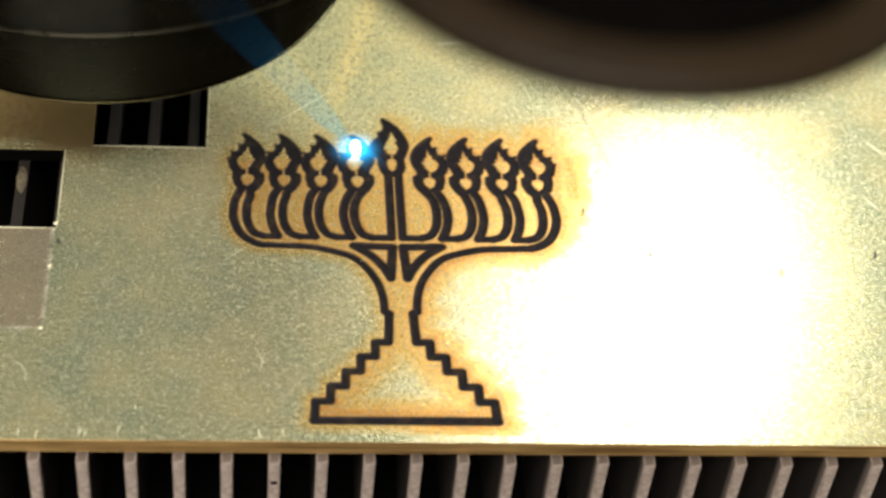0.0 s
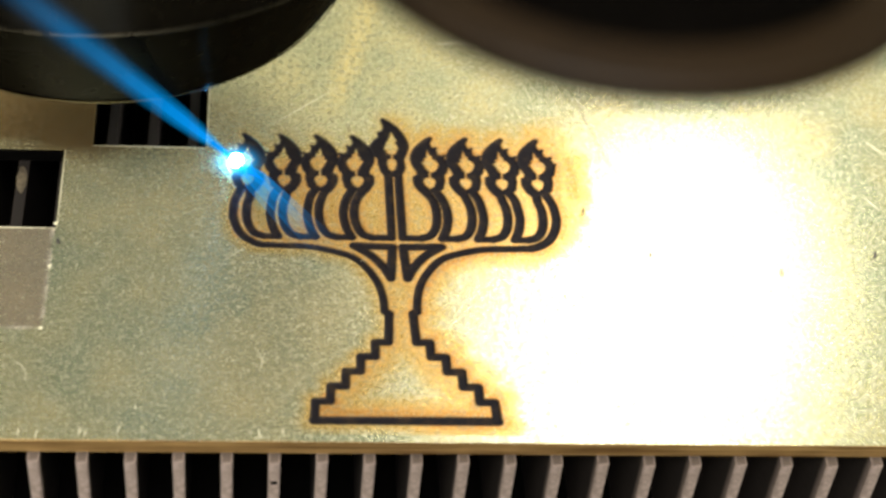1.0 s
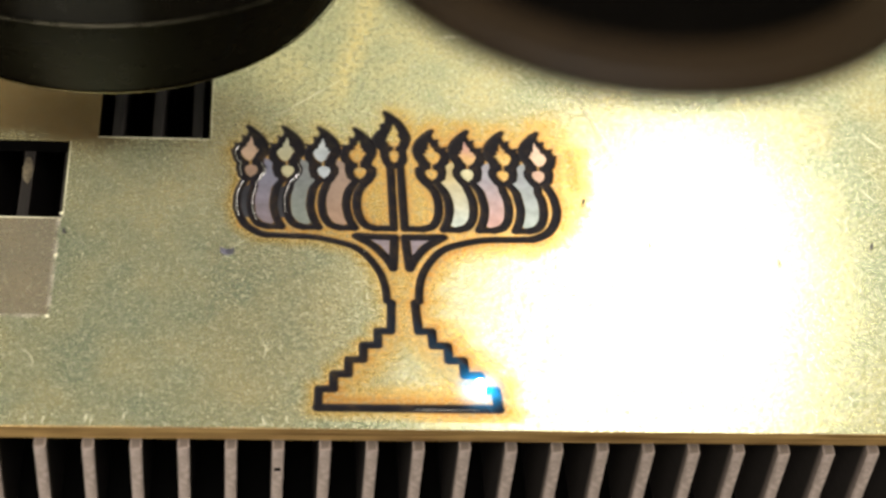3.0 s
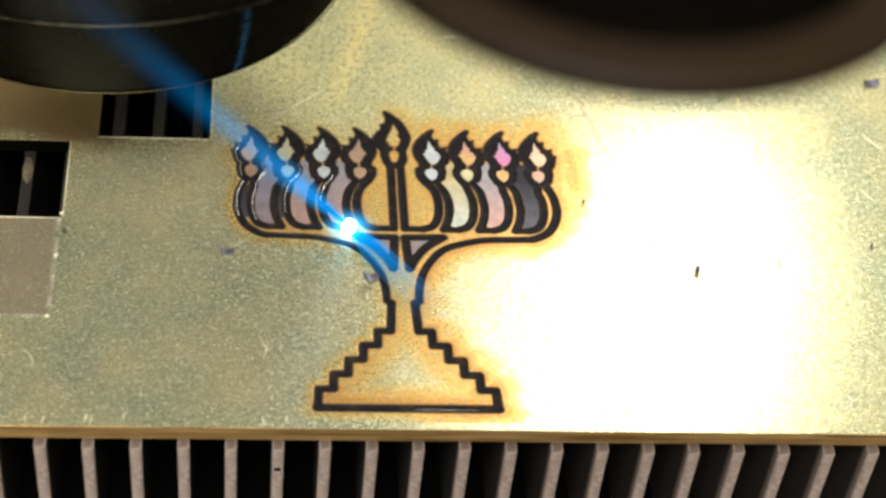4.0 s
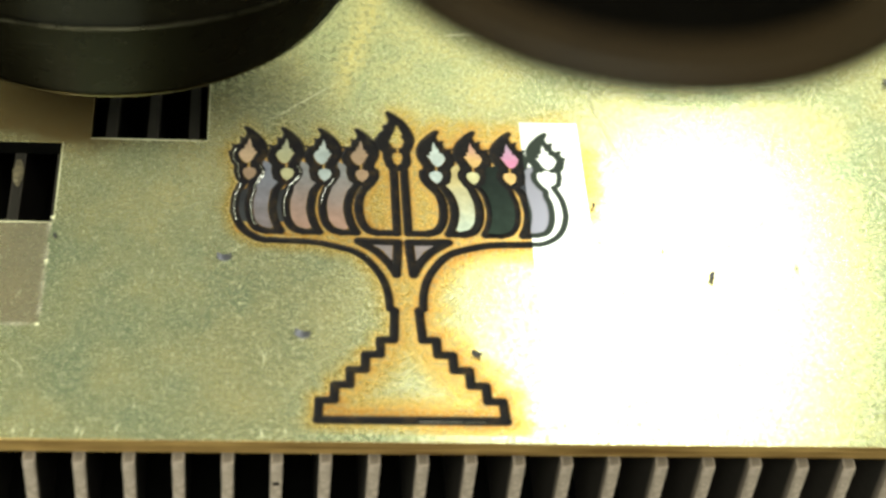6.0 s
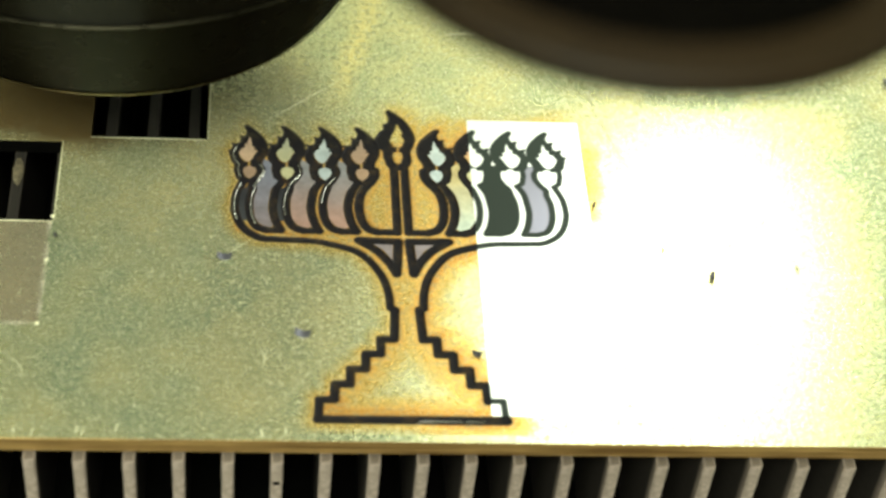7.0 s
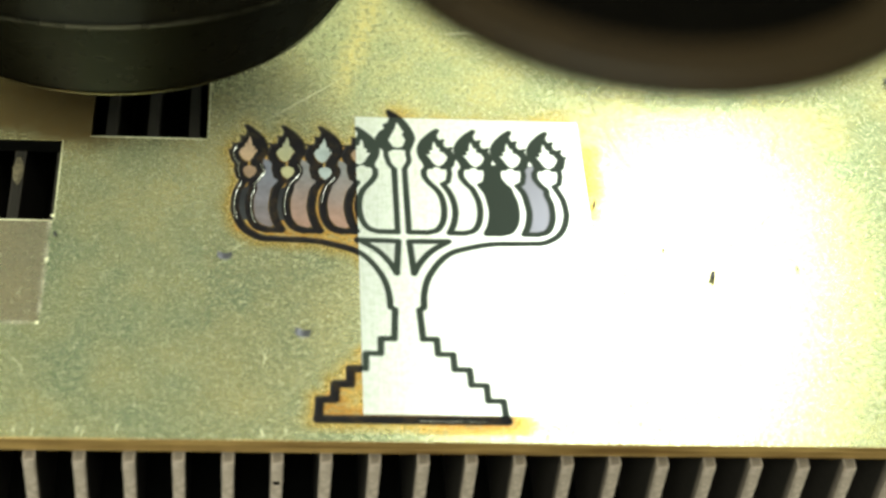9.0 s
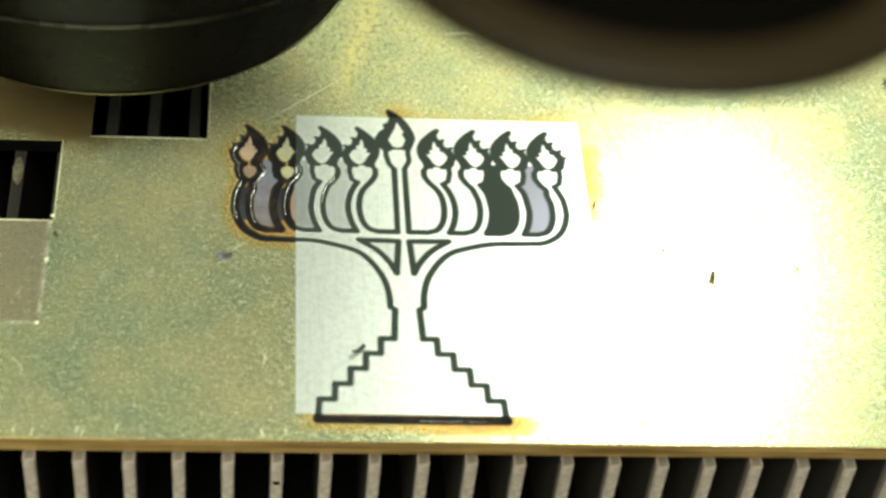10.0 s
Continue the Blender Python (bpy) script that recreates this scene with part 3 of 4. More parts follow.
def brass_plate():
    plate = new("brass_plate")
    tagged(plate, "tarnished scratched brass plate with rectangular cut-outs, engraved with a candlestick", "metal plate")
    xs = sorted({-118.0, 128.0, FIELD[0], FIELD[1]} | {h[0] for h in HOLES} | {h[1] for h in HOLES})
    ys = sorted({-45.9, 96.0, FIELD[2], FIELD[3]} | {h[2] for h in HOLES} | {h[3] for h in HOLES})

    def open_at(cx, cy, with_field):
        if not (xs[0] < cx < xs[-1] and ys[0] < cy < ys[-1]):
            return True
        if any(h[0] < cx < h[1] and h[2] < cy < h[3] for h in HOLES):
            return True
        return with_field and FIELD[0] < cx < FIELD[1] and FIELD[2] < cy < FIELD[3]

    bm, edge, cut = bmesh.new(), bmesh.new(), bmesh.new()
    for x0, x1 in zip(xs, xs[1:]):
        for y0, y1 in zip(ys, ys[1:]):
            cx, cy = (x0 + x1) / 2, (y0 + y1) / 2
            if not open_at(cx, cy, True):
                bm.faces.new([bm.verts.new((x * MM, y * MM, 0)) for x, y in ((x0, y0), (x1, y0), (x1, y1), (x0, y1))])
            if open_at(cx, cy, False):
                continue
            edge.faces.new([edge.verts.new((x * MM, y * MM, -3 * MM)) for x, y in ((x0, y1), (x1, y1), (x1, y0), (x0, y0))])
            for (ax, ay), (bx, by), (ox, oy) in (((x0, y0), (x1, y0), (0, -1)), ((x1, y0), (x1, y1), (1, 0)),
                                                 ((x1, y1), (x0, y1), (0, 1)), ((x0, y1), (x0, y0), (-1, 0))):
                if open_at((ax + bx) / 2 + ox * 0.05, (ay + by) / 2 + oy * 0.05, False):
                    # a worn arris, then the sawn face
                    r = 0.10
                    rows = [(0, 0.0), (r * 0.7, -r * 0.3), (r, -r), (r, -3.0)]
                    for (o0, z0), (o1, z1) in zip(rows, rows[1:]):
                        loop = ((ax + ox * (o0 - 0), ay + oy * o0, z0), (ax + ox * o1, ay + oy * o1, z1),
                                (bx + ox * o1, by + oy * o1, z1), (bx + ox * o0, by + oy * o0, z0))
                        outer = ox and ax in (xs[0], xs[-1]) or oy and ay in (ys[0], ys[-1])
                        into = edge if outer else bm if z1 > -1 else cut
                        into.faces.new([into.verts.new((x * MM, y * MM, z * MM)) for x, y, z in loop])
    bmesh.ops.remove_doubles(bm, verts=bm.verts[:], dist=1e-6)
    bmesh.ops.recalc_face_normals(bm, faces=bm.faces[:])
    part("plate_top", bm, BRASS, plate)
    bmesh.ops.remove_doubles(edge, verts=edge.verts[:], dist=1e-6)
    bmesh.ops.recalc_face_normals(edge, faces=edge.faces[:])
    bmesh.ops.remove_doubles(cut, verts=cut.verts[:], dist=1e-6)
    part("cut_edge", cut, DARK, plate, "near-black inner edge of the cut-outs")
    part("plate_edge", edge, BRASS_EDGE, plate, "sawn brass edge with saw marks")
    sheet("engraving", np.arange(FIELD[0], FIELD[1] + 0.01, 0.2), np.arange(FIELD[2], FIELD[3] + 0.01, 0.2), 0.28,
          BRASS_MARKED, plate, "soot-black engraved outline of a nine-branched candlestick with orange heat tint", first_pass=True)
    return plate


def ribbon(points, width, z):
    """A thin flat scratch along a path in millimetres, tapered to its ends."""
    bm = bmesh.new()
    p = smooth_path(points, 0.8)
    rows = []
    for i, q in enumerate(p):
        d = p[min(i + 1, len(p) - 1)] - p[max(i - 1, 0)]
        n = np.array([-d[1], d[0]]) / max(np.linalg.norm(d), 1e-9)
        w = width * (0.25 + 0.75 * math.sin(math.pi * min(max(i / (len(p) - 1), 0.02), 0.98)))
        rows.append([bm.verts.new((*(q + n * s * w / 2) * MM, z * MM)) for s in (-1, 1)])
    for a, b in zip(rows, rows[1:]):
        bm.faces.new((a[0], b[0], b[1], a[1]))
    bmesh.ops.recalc_face_normals(bm, faces=bm.faces[:])
    return bm


def scratches(plate):
    for pts, w, mat in (([(37.5, 43.0), (37.2, 36.5), (39.3, 27.7), (42.2, 19.2), (45.2, 12.0)], 0.28, SCRATCH_DARK),
                        ([(70.3, 10.4), (65.1, 4.8), (60.1, 0.0)], 0.28, SCRATCH_DARK),
                        ([(71.8, 27.9), (70.6, 23.9), (69.7, 20.8)], 0.40, SCRATCH_DARK),
                        ([(70.2, 37.7), (71.9, 29.5)], 0.15, SCRATCH_DARK), ([(68.0, 29.0), (69.4, 24.7)], 0.15, SCRATCH_DARK),
                        ([(73.3, 34.4), (74.9, 29.3)], 0.18, SCRATCH_DARK), ([(43.5, 15.5), (45.0, 8.5)], 0.16, SCRATCH_DARK),
                        ([(92.8, 29.4), (96.3, 24.7)], 0.30, SCRATCH_AND_HIGHLIGHT), ([(89.5, 13.6), (91.6, 10.4)], 0.30, SCRATCH_AND_HIGHLIGHT),
                        ([(74.3, 20.9), (80.8, 14.2)], 0.16, SCRATCH_DARK), ([(84.7, 40.6), (84.5, 36.5)], 0.16, SCRATCH_DARK),
                        ([(-24.0, 29.5), (-17.0, 35.5), (-10.0, 41.6)], 0.20, SCRATCH_AND_HIGHLIGHT),
                        ([(10.0, 55.2), (13.5, 55.9), (18.0, 56.0)], 0.6, SCRATCH_AND_HIGHLIGHT),
                        ([(-30.6, -5.0), (-28.6, -3.0), (-27.0, -1.8)], 0.12, SCRATCH_AND_HIGHLIGHT),
                        ([(-63.5, -43.4), (-63.6, -45.2)], 0.26, SCRATCH_AND_HIGHLIGHT), ([(-60.6, -43.8), (-60.7, -45.6)], 0.22, SCRATCH_AND_HIGHLIGHT),
                        ([(-53.6, -43.2), (-53.8, -45.0)], 0.28, SCRATCH_AND_HIGHLIGHT), ([(-52.8, -43.8), (-52.9, -45.5)], 0.22, SCRATCH_AND_HIGHLIGHT),
                        ([(-47.4, -42.9), (-47.6, -44.6)], 0.24, SCRATCH_AND_HIGHLIGHT), ([(-24.7, -43.3), (-24.2, -45.5)], 0.30, SCRATCH_AND_HIGHLIGHT),
                        ([(-20.7, -43.1), (-20.5, -44.8)], 0.22, SCRATCH_AND_HIGHLIGHT), ([(-44.9, -38.5), (-45.0, -39.6)], 0.26, SCRATCH_AND_HIGHLIGHT),
                        ([(-25.2, -25.8), (-24.2, -28.5), (-24.6, -31.0)], 0.15, SCRATCH_AND_HIGHLIGHT), ([(-23.6, -26.6), (-24.2, -28.6)], 0.12, SCRATCH_AND_HIGHLIGHT),
                        ([(-65.8, -29.4), (-64.3, -30.3), (-63.4, -32.1), (-63.5, -33.6)], 0.13, SCRATCH_AND_HIGHLIGHT)):
        part("scratch", ribbon(pts, w, 0.012), mat, plate)
    # highlights on the edges of the cut-outs, laid on as pale ribbons
    for h in HOLES:
        part("bright_arris", ribbon([(h[0], h[2] - 0.18), ((h[0] + h[1]) / 2, h[2] - 0.15), (h[1] + 0.1, h[2] - 0.18)], 0.34, 0.014), SCRATCH_AND_HIGHLIGHT, plate, "highlight laid on along a cut-out's edge")
        part("bright_arris", ribbon([(h[1] + 0.15, h[2]), (h[1] + 0.14, (h[2] + h[3]) / 2), (h[1] + 0.15, h[3])], 0.20, 0.016), SCRATCH_AND_HIGHLIGHT, plate, "highlight laid on along a cut-out's edge")
    for x, y in ((-61.9, -21.8), (-61.6, -7.4), (-61.4, 3.1)):
        bm = bmesh.new()
        bmesh.ops.create_icosphere(bm, subdivisions=2, radius=0.42 * MM)
        for v in bm.verts:
            v.co = Vector((v.co.x + x * MM, v.co.y + y * MM, v.co.z * 0.12))
        part("punch_mark", bm, SCRATCH_AND_HIGHLIGHT, plate, "small bright laser punch mark")
    rng = random.Random(7)
    bm = bmesh.new()
    for i in range(5500):
        x, y = rng.uniform(-75, 105), rng.uniform(-44, 66)
        if any(h[0] - 2 < x < h[1] + 2 and h[2] - 2 < y < h[3] + 2 for h in HOLES):
            continue
        if abs(x) < 32 and -43 < y < 34 and not (x < -6 and y < -4 and y > -23):
            continue
        a, l, w = rng.gauss(1.9 if rng.random() < 0.6 else 0.6, 0.35), rng.uniform(0.2, 0.8) * (1 if rng.random() < 0.93 else 2.6), rng.uniform(0.07, 0.18)
        if x < -33 and y > 20:
            continue
        dx, dy = math.cos(a), math.sin(a)
        vs = [bm.verts.new((*((x + s * dx * l / 2 - q * dy * w / 2) * MM, (y + s * dy * l / 2 + q * dx * w / 2) * MM), 0.009 * MM))
              for s, q in ((-1, -0.3), (1, -0.3), (1, 0.3), (-1, 0.3))]
        bm.faces.new(vs)
    tagged(part("scratch_haze", bm, SCRATCH_AND_HIGHLIGHT, plate), "fine bright hairline scratches", kind="stuff")


# ---- laser heads over the plate ----
def front_head():
    """Blackened conical laser nozzle with a bright worn ring, close over the plate."""
    head = new("laser_nozzle")
    tagged(head, "black anodised conical laser nozzle with a thin bright worn rim", "machine part")
    head.matrix_basis = pose(*HEAD_LEFT)
    part("cone", turned([(0.0, 0.006), (0.030, 0.006), (0.0422, 0.0), (0.0432, 0.0006), (0.0438, 0.0018), (0.0556, 0.0249), (0.0561, 0.0257)]), HOUSING, head)
    part("lip", turned([(0.0434, 0.0005), (0.0437, 0.0007), (0.0439, 0.0010), (0.0438, 0.0013)]), LIP, head, "thin bright worn lip")
    part("rim", turned([(0.0557, 0.0256), (0.0564, 0.0257), (0.0566, 0.0259), (0.0564, 0.0261), (0.0557, 0.0262)]), WORN, head, "bright worn rim")
    part("body", turned([(0.0559, 0.0261), (0.0559, 0.075), (0.054, 0.080), (0.054, 0.150), (0.0, 0.150)]), HOUSING, head)
    return head


def lens_head():
    """Scan lens: a broad thin flange with a narrower matt barrel on it."""
    head = new("scan_lens")
    tagged(head, "matt black scan lens with a broad flange above the plate", "lens")
    head.matrix_basis = pose(*HEAD_RIGHT)
    part("flange", turned([(0.023, 0.0), (0.0359, 0.0), (0.0368, 0.0008), (0.0368, 0.0030), (0.0361, 0.0036), (0.024, 0.0040)], 0.72), FLANGE, head)
    part("barrel", turned([(0.0305, 0.0034), (0.0305, 0.045), (0.033, 0.050), (0.033, 0.085), (0.0, 0.085)], 0.72), HOUSING_DARK, head)
    arm = box(-0.008, 0.008, 0.0, 0.175, 0.046, 0.058, 0.001)
    bmesh.ops.rotate(arm, verts=arm.verts[:], cent=(0, 0, 0), matrix=Matrix.Rotation(math.radians(20), 3, "Z"))
    part("mounting_arm", arm, HOUSING_DARK, head, "black arm that joins the lens to the nozzle's body")
    part("glass", turned([(0.0, -0.0005), (0.013, 0.0003), (0.024, 0.0016)], 0.72), GLASS, head, "dark coated lens glass")
    return head


HEAD_LEFT = (-0.0520, 0.0500, 0.0250)
HEAD_RIGHT = (0.0065, -0.1049, 0.1506)
HEAD_SHIFT = (-0.0011, -0.0089, 0.0087)

# ---- loose flakes ----
FLAKES = [((-31.4, -6.1), -4, (2.5, 1.5), 1.6, CHIP), ((-17.9, -23.5), -14, (2.7, 1.6), 4.1, CHIP), ((11.3, -27.3), -20, (1.6, 1.1), 4.4, CHIP_DARK),
          ((54.1, -8.8), 75, (1.7, 1.1), 3.75, CHIP_DARK), ((97.8, 44.5), 5, (3.0, 2.0), 3.75, CHIP),
          ((-8.6, -27.0), 38, (2.4, 0.9), 9.3, CHIP_DARK)]
SPECKS = [(34.8, 8.4), (88.2, -1.9), (46.2, -2.4), (69.9, -6.3), (-60.5, -2.0)]


def flake(size, material):
    """A thin curled strip of cut metal."""
    bm = bmesh.new()
    l, w = size
    n = 6
    rows = []
    for i in range(n + 1):
        u = i / n - 0.5
        lift = 0.65 * (u * 2) ** 2 + 0.12
        rows.append([bm.verts.new((u * l * MM, s * w / 2 * (1 - 0.25 * abs(u)) * MM, (lift + 0.1 * s * u) * MM + t * 0.28 * MM)) for s in (-1, 1) for t in (0, 1)])
    for a, b in zip(rows, rows[1:]):
        for q in ((0, 1, 3, 2),):
            for i, j in zip(q, q[1:] + q[:1]):
                bm.faces.new((a[i], a[j], b[j], b[i]))
    for r in (rows[0], rows[-1]):
        bm.faces.new((r[0], r[1], r[3], r[2]))
    bmesh.ops.recalc_face_normals(bm, faces=bm.faces[:])
    return part("metal_flake", bm, material)


def flakes():
    made = []
    for (x, y), turn, size, t, mat in FLAKES:
        ob = flake(size, mat)
        tagged(ob, "small curled flake of cut metal lying on the plate", "flake", "metal flakes")
        ob.matrix_basis = pose(x * MM, y * MM, -0.1 * MM, 0, 0, turn)
        made.append((ob, x, y, turn, t))
    for x, y in SPECKS:
        ob = flake((0.8, 0.5), CHIP_DARK)
        ob.name = "soot_speck"
        tagged(ob, "tiny dark soot speck on the plate", "speck", "soot specks")
        ob.matrix_basis = pose(x * MM, y * MM, -0.1 * MM, 0, 0, x * 7)
    return made


# ---- oxide films that the heat raises in the cells of the drawing ----
def polygon_film(name, loop, material, parent, label):
    bm = bmesh.new()
    vs = [bm.verts.new((x * MM, y * MM, 0)) for x, y in loop]
    f = bm.faces.new(vs)
    if f.normal.z < 0 or sum(a[0] * b[1] - a[1] * b[0] for a, b in zip(loop, list(loop[1:]) + [loop[0]])) < 0:
        f.normal_flip()
    bmesh.ops.triangulate(bm, faces=bm.faces[:])
    return part(name, bm, material, parent, label)


# tint low in the cell or flame, and tint high in it
FILM_COLOURS = {"lavender": ((0.40, 0.33, 0.36), (0.36, 0.36, 0.46)), "salmon": ((0.68, 0.42, 0.35), (0.42, 0.40, 0.43)), "pale": ((0.72, 0.77, 0.66), (0.72, 0.58, 0.30)),
                "black": ((0.030, 0.044, 0.036), (0.016, 0.022, 0.020)), "slate": ((0.10, 0.10, 0.11), (0.035, 0.035, 0.045)),
                "silver": ((0.40, 0.44, 0.38), (0.34, 0.36, 0.36)),
                "white": ((0.70, 0.76, 0.80), (0.80, 0.85, 0.86)), "cream": ((0.78, 0.72, 0.44), (0.80, 0.78, 0.58)), "magenta": ((0.80, 0.30, 0.52), (0.55, 0.40, 0.58)),
                "orange": ((0.88, 0.56, 0.24), (0.75, 0.42, 0.36)), "peach": ((0.90, 0.62, 0.42), (0.85, 0.60, 0.44)), "tan": ((0.60, 0.40, 0.28), (0.52, 0.38, 0.30))}
# which cell or flame, which side, tint, when it appears, and on which earlier film it lies
# the black film paints the dark of a cell cut right through
CELL_FILMS = [(2, -1, "salmon", 1.9, 0), (2, -1, "lavender", 2.9, 1), (1, -1, "silver", 2.1, 0), (1, -1, "salmon", 3.1, 1), (0, -1, "tan", 2.2, 0), (0, -1, "salmon", 3.3, 1),
              (2, 1, "silver", 2.2, 0), (2, 1, "slate", 3.2, 1), (1, 1, "salmon", 2.1, 0), (1, 1, "black", 4.25, 1), (0, 1, "pale", 3.0, 0)]
FLAME_FILMS = [(3, -1, "peach", 2.3), (2, -1, "cream", 2.9), (1, -1, "white", 2.9), (0, -1, "tan", 3.1),
               (0, 1, "white", 3.95), (1, 1, "orange", 2.7), (2, 1, "magenta", 3.3), (3, 1, "peach", 2.9)]
CUP_TINT = {"cream": "cream", "orange": "cream", "magenta": "orange", "white": "white", "peach": "tan", "tan": "tan"}
FILM_REST = 0.016


def films(plate):
    mats = {}
    for k, (low, high) in FILM_COLOURS.items():
        mats[k] = film_material(k + "_cell_oxide_or_hole", low, high, 0.003, 0.015, *((0.0, 0.04) if k == "black" else (0.7, 0.2)))
        mats[k + " flame"] = film_material(k + "_flame_oxide", low, high, 0.019, 0.024, 0.7, 0.2)
    made = []
    for k, side, tint, t, layer in CELL_FILMS:
        margin = 0.2 if tint == "black" else 0.9
        made.append((polygon_film("oxide_film", cell_loop(k, side, margin), mats[tint], plate, tint + " heat-oxide or hole tint in a cell of the engraving"), t, FILM_REST + 0.005 * layer))
    for k, t in ((3, 2.35), (2, 2.9)):
        a, b = arm_inner(k), arm_outer(k)
        loop = np.vstack((a[(a[:, 1] < 12) & (a[:, 1] > 3)] + np.array([0.75, 0]), (b[(b[:, 1] < 11) & (b[:, 1] > 3)] - np.array([0.75, 0]))[::-1]))
        made.append((polygon_film("oxide_film", drift(loop * np.array([-1.0, 1.0])), mats["slate"], plate, "slate heat-oxide tint along an arm of the engraving"), t, FILM_REST))
    for side in (-1, 1):
        loop = drift([(side * x, y) for x, y in ((1.95, -2.2), (5.3, -2.1), (3.6, -3.5), (2.15, -5.8))])
        made.append((polygon_film("oxide_film", loop, mats["lavender"], plate, "lavender heat-oxide tint in an engraved spandrel"), 2.1, FILM_REST))
    for k, side, tint, t in FLAME_FILMS:
        for loop, colour in zip(bare_loops(k, side, 0.78), (tint, CUP_TINT[tint])):
            made.append((polygon_film("oxide_film", loop, mats[colour + " flame"], plate, colour + " heat-oxide tint in an engraved flame"), t, FILM_REST))
    return made


def bead(points, width):
    """A half-round bead of melted metal, broken into short runs."""
    bm = bmesh.new()
    rng = random.Random(len(points))
    i = 0
    while i < len(points) - 3:
        n = rng.randint(5, 14)
        run = points[i:i + n + 1]
        rows = []
        for j, q in enumerate(run):
            d = run[min(j + 1, len(run) - 1)] - run[max(j - 1, 0)]
            side = np.array([-d[1], d[0]]) / max(np.linalg.norm(d), 1e-9)
            w = width * (0.4 if j in (0, len(run) - 1) else rng.uniform(0.8, 1.2)) / 2
            rows.append([bm.verts.new((*(q + side * w * s) * MM, h * w * MM)) for s, h in ((-1, 0), (-0.6, 0.7), (0, 1), (0.6, 0.7), (1, 0))])
        for a, b in zip(rows, rows[1:]):
            for k in range(4):
                bm.faces.new((a[k], b[k], b[k + 1], a[k + 1]))
        i += n + rng.randint(0, 1)
    bmesh.ops.recalc_face_normals(bm, faces=bm.faces[:])
    for f in bm.faces:
        f.smooth = True
    return bm


def beads(plate):
    made = []
    mirror = np.array([-1.0, 1.0])
    for line, t, w in ((arm_outer(3)[2:28] + np.array([0.15, 0]), 2.3, 0.30), (arm_inner(3)[2:40] + np.array([-0.35, 0]), 2.35, 0.30),
                       (arm_inner(2)[6:34] + np.array([0.25, 0]), 2.9, 0.24), (arm_inner(1)[6:26] + np.array([0.25, 0]), 3.3, 0.22),
                       (offsets(TEETH, TIPS[3])[5:11] + np.array([-0.3, 0]), 2.3, 0.22), (offsets(FLANK, TIPS[3])[6:10], 2.35, 0.22),
                       (offsets(FLANK, TIPS[2])[6:10], 2.9, 0.2)):
        line = smooth_path(line, 0.3)
        ob = part("melt_bead", bead(drift(line * mirror), w), MELT, plate, "shiny broken bead of melted metal")
        made.append((ob, t, 0.0))
    ob = part("melt_bead", bead(np.stack((np.linspace(1, 12, 30), np.full(30, BASE_Y - 0.1)), 1), 0.07), MELT, plate, "shiny broken bead of melted metal")
    made.append((ob, 2.6, -0.20))
    return made


# ---- cleaned strips left behind by the raster pass, from the drawing's one end to the other ----
SWEEP_START, SWEEP_SPEED, STRIP = 33.9, 10.37, 1.0


def cleaned_strips(plate):
    made = []
    ys = np.arange(-40.4, 30.61, 0.2)
    for i in range(53):
        x1 = SWEEP_START - STRIP * i
        ob = sheet("cleaned_strip", np.linspace(x1 - STRIP, x1, 6), ys, 0.008, CLEANED, plate)
        made.append((ob, 4.9 + (STRIP * (i + 1)) / SWEEP_SPEED))
    return made


# ---- the laser's burning spot and the blue glare put in round it ----
SPOT = [(0.0, -7.1, 23.9), (0.1, -25.1, 16.3), (0.2, 5.0, -6.8), (0.3, 17.7, 15.8), (0.4, 1.3, 27.8), (0.5, -20.2, 4.0), (0.6, -12.6, -37.1),
        (0.7, 24.2, 22.1), (0.8, 9.6, 19.2), (0.9, -9.2, 3.7), (1.0, -29.6, 19.8)]
SPOT += [(1.1, 27.0, 4.6), (1.2, 16.3, 9.0), (1.3, -1.8, 12.7), (1.4, -20.4, 24.4), (1.5, 6.2, -40.8), (1.6, 23.8, 2.2), (1.7, 4.2, 15.4),
         (1.8, -11.0, 18.6), (1.9, -20.1, -2.4), (2.0, -1.9, -2.1), (2.1, 10.8, 21.3)]
SPOT += [(2.2, -6.1, 11.6), (2.3, -23.1, 4.4), (2.4, 5.2, -28.6), (2.5, 21.2, 22.2), (2.6, 1.1, 9.4), (2.7, -15.9, 16.7), (2.8, -24.0, -1.6),
         (2.9, -8.0, -33.0), (3.0, 12.4, -37.0), (3.1, 22.0, 20.0), (3.2, 9.8, 17.0), (3.3, 3.0, 12.0)]
SPOT += [(3.4, -13.0, 24.0), (3.5, -24.0, 15.0), (3.6, 8.0, -30.0), (3.7, 26.5, 6.0)]
SPOT += [(3.8, 23.6, 20.5), (3.9, 7.3, 22.5), (4.0, -9.3, 0.7), (4.1, -28.7, 15.1)]
STRONG = {0.1, 0.4, 0.5, 0.6, 0.9, 1.0, 1.3, 2.0, 2.2, 2.3, 2.6, 2.7, 3.3, 3.5, 4.0, 4.1, 4.3, 4.4}
REST = pose(-0.052, 0.050, 0.090)


def tapered(length, r0, r1, back):
    bm = bmesh.new()
    n, rings = 20, []
    for i in range(15):
        u = i / 14
        z = -back + (length + back) * u
        r = r0 + (r1 - r0) * max(0.0, z / length)
        r *= min(1.0, 0.15 + u * 4)
        rings.append([bm.verts.new((r * math.cos(2 * math.pi * j / n), r * math.sin(2 * math.pi * j / n), z)) for j in range(n)])
    for a, b in zip(rings, rings[1:]):
        for j in range(n):
            bm.faces.new((a[j], a[(j + 1) % n], b[(j + 1) % n], b[j]))
    for f in bm.faces:
        f.smooth = True
    return bm


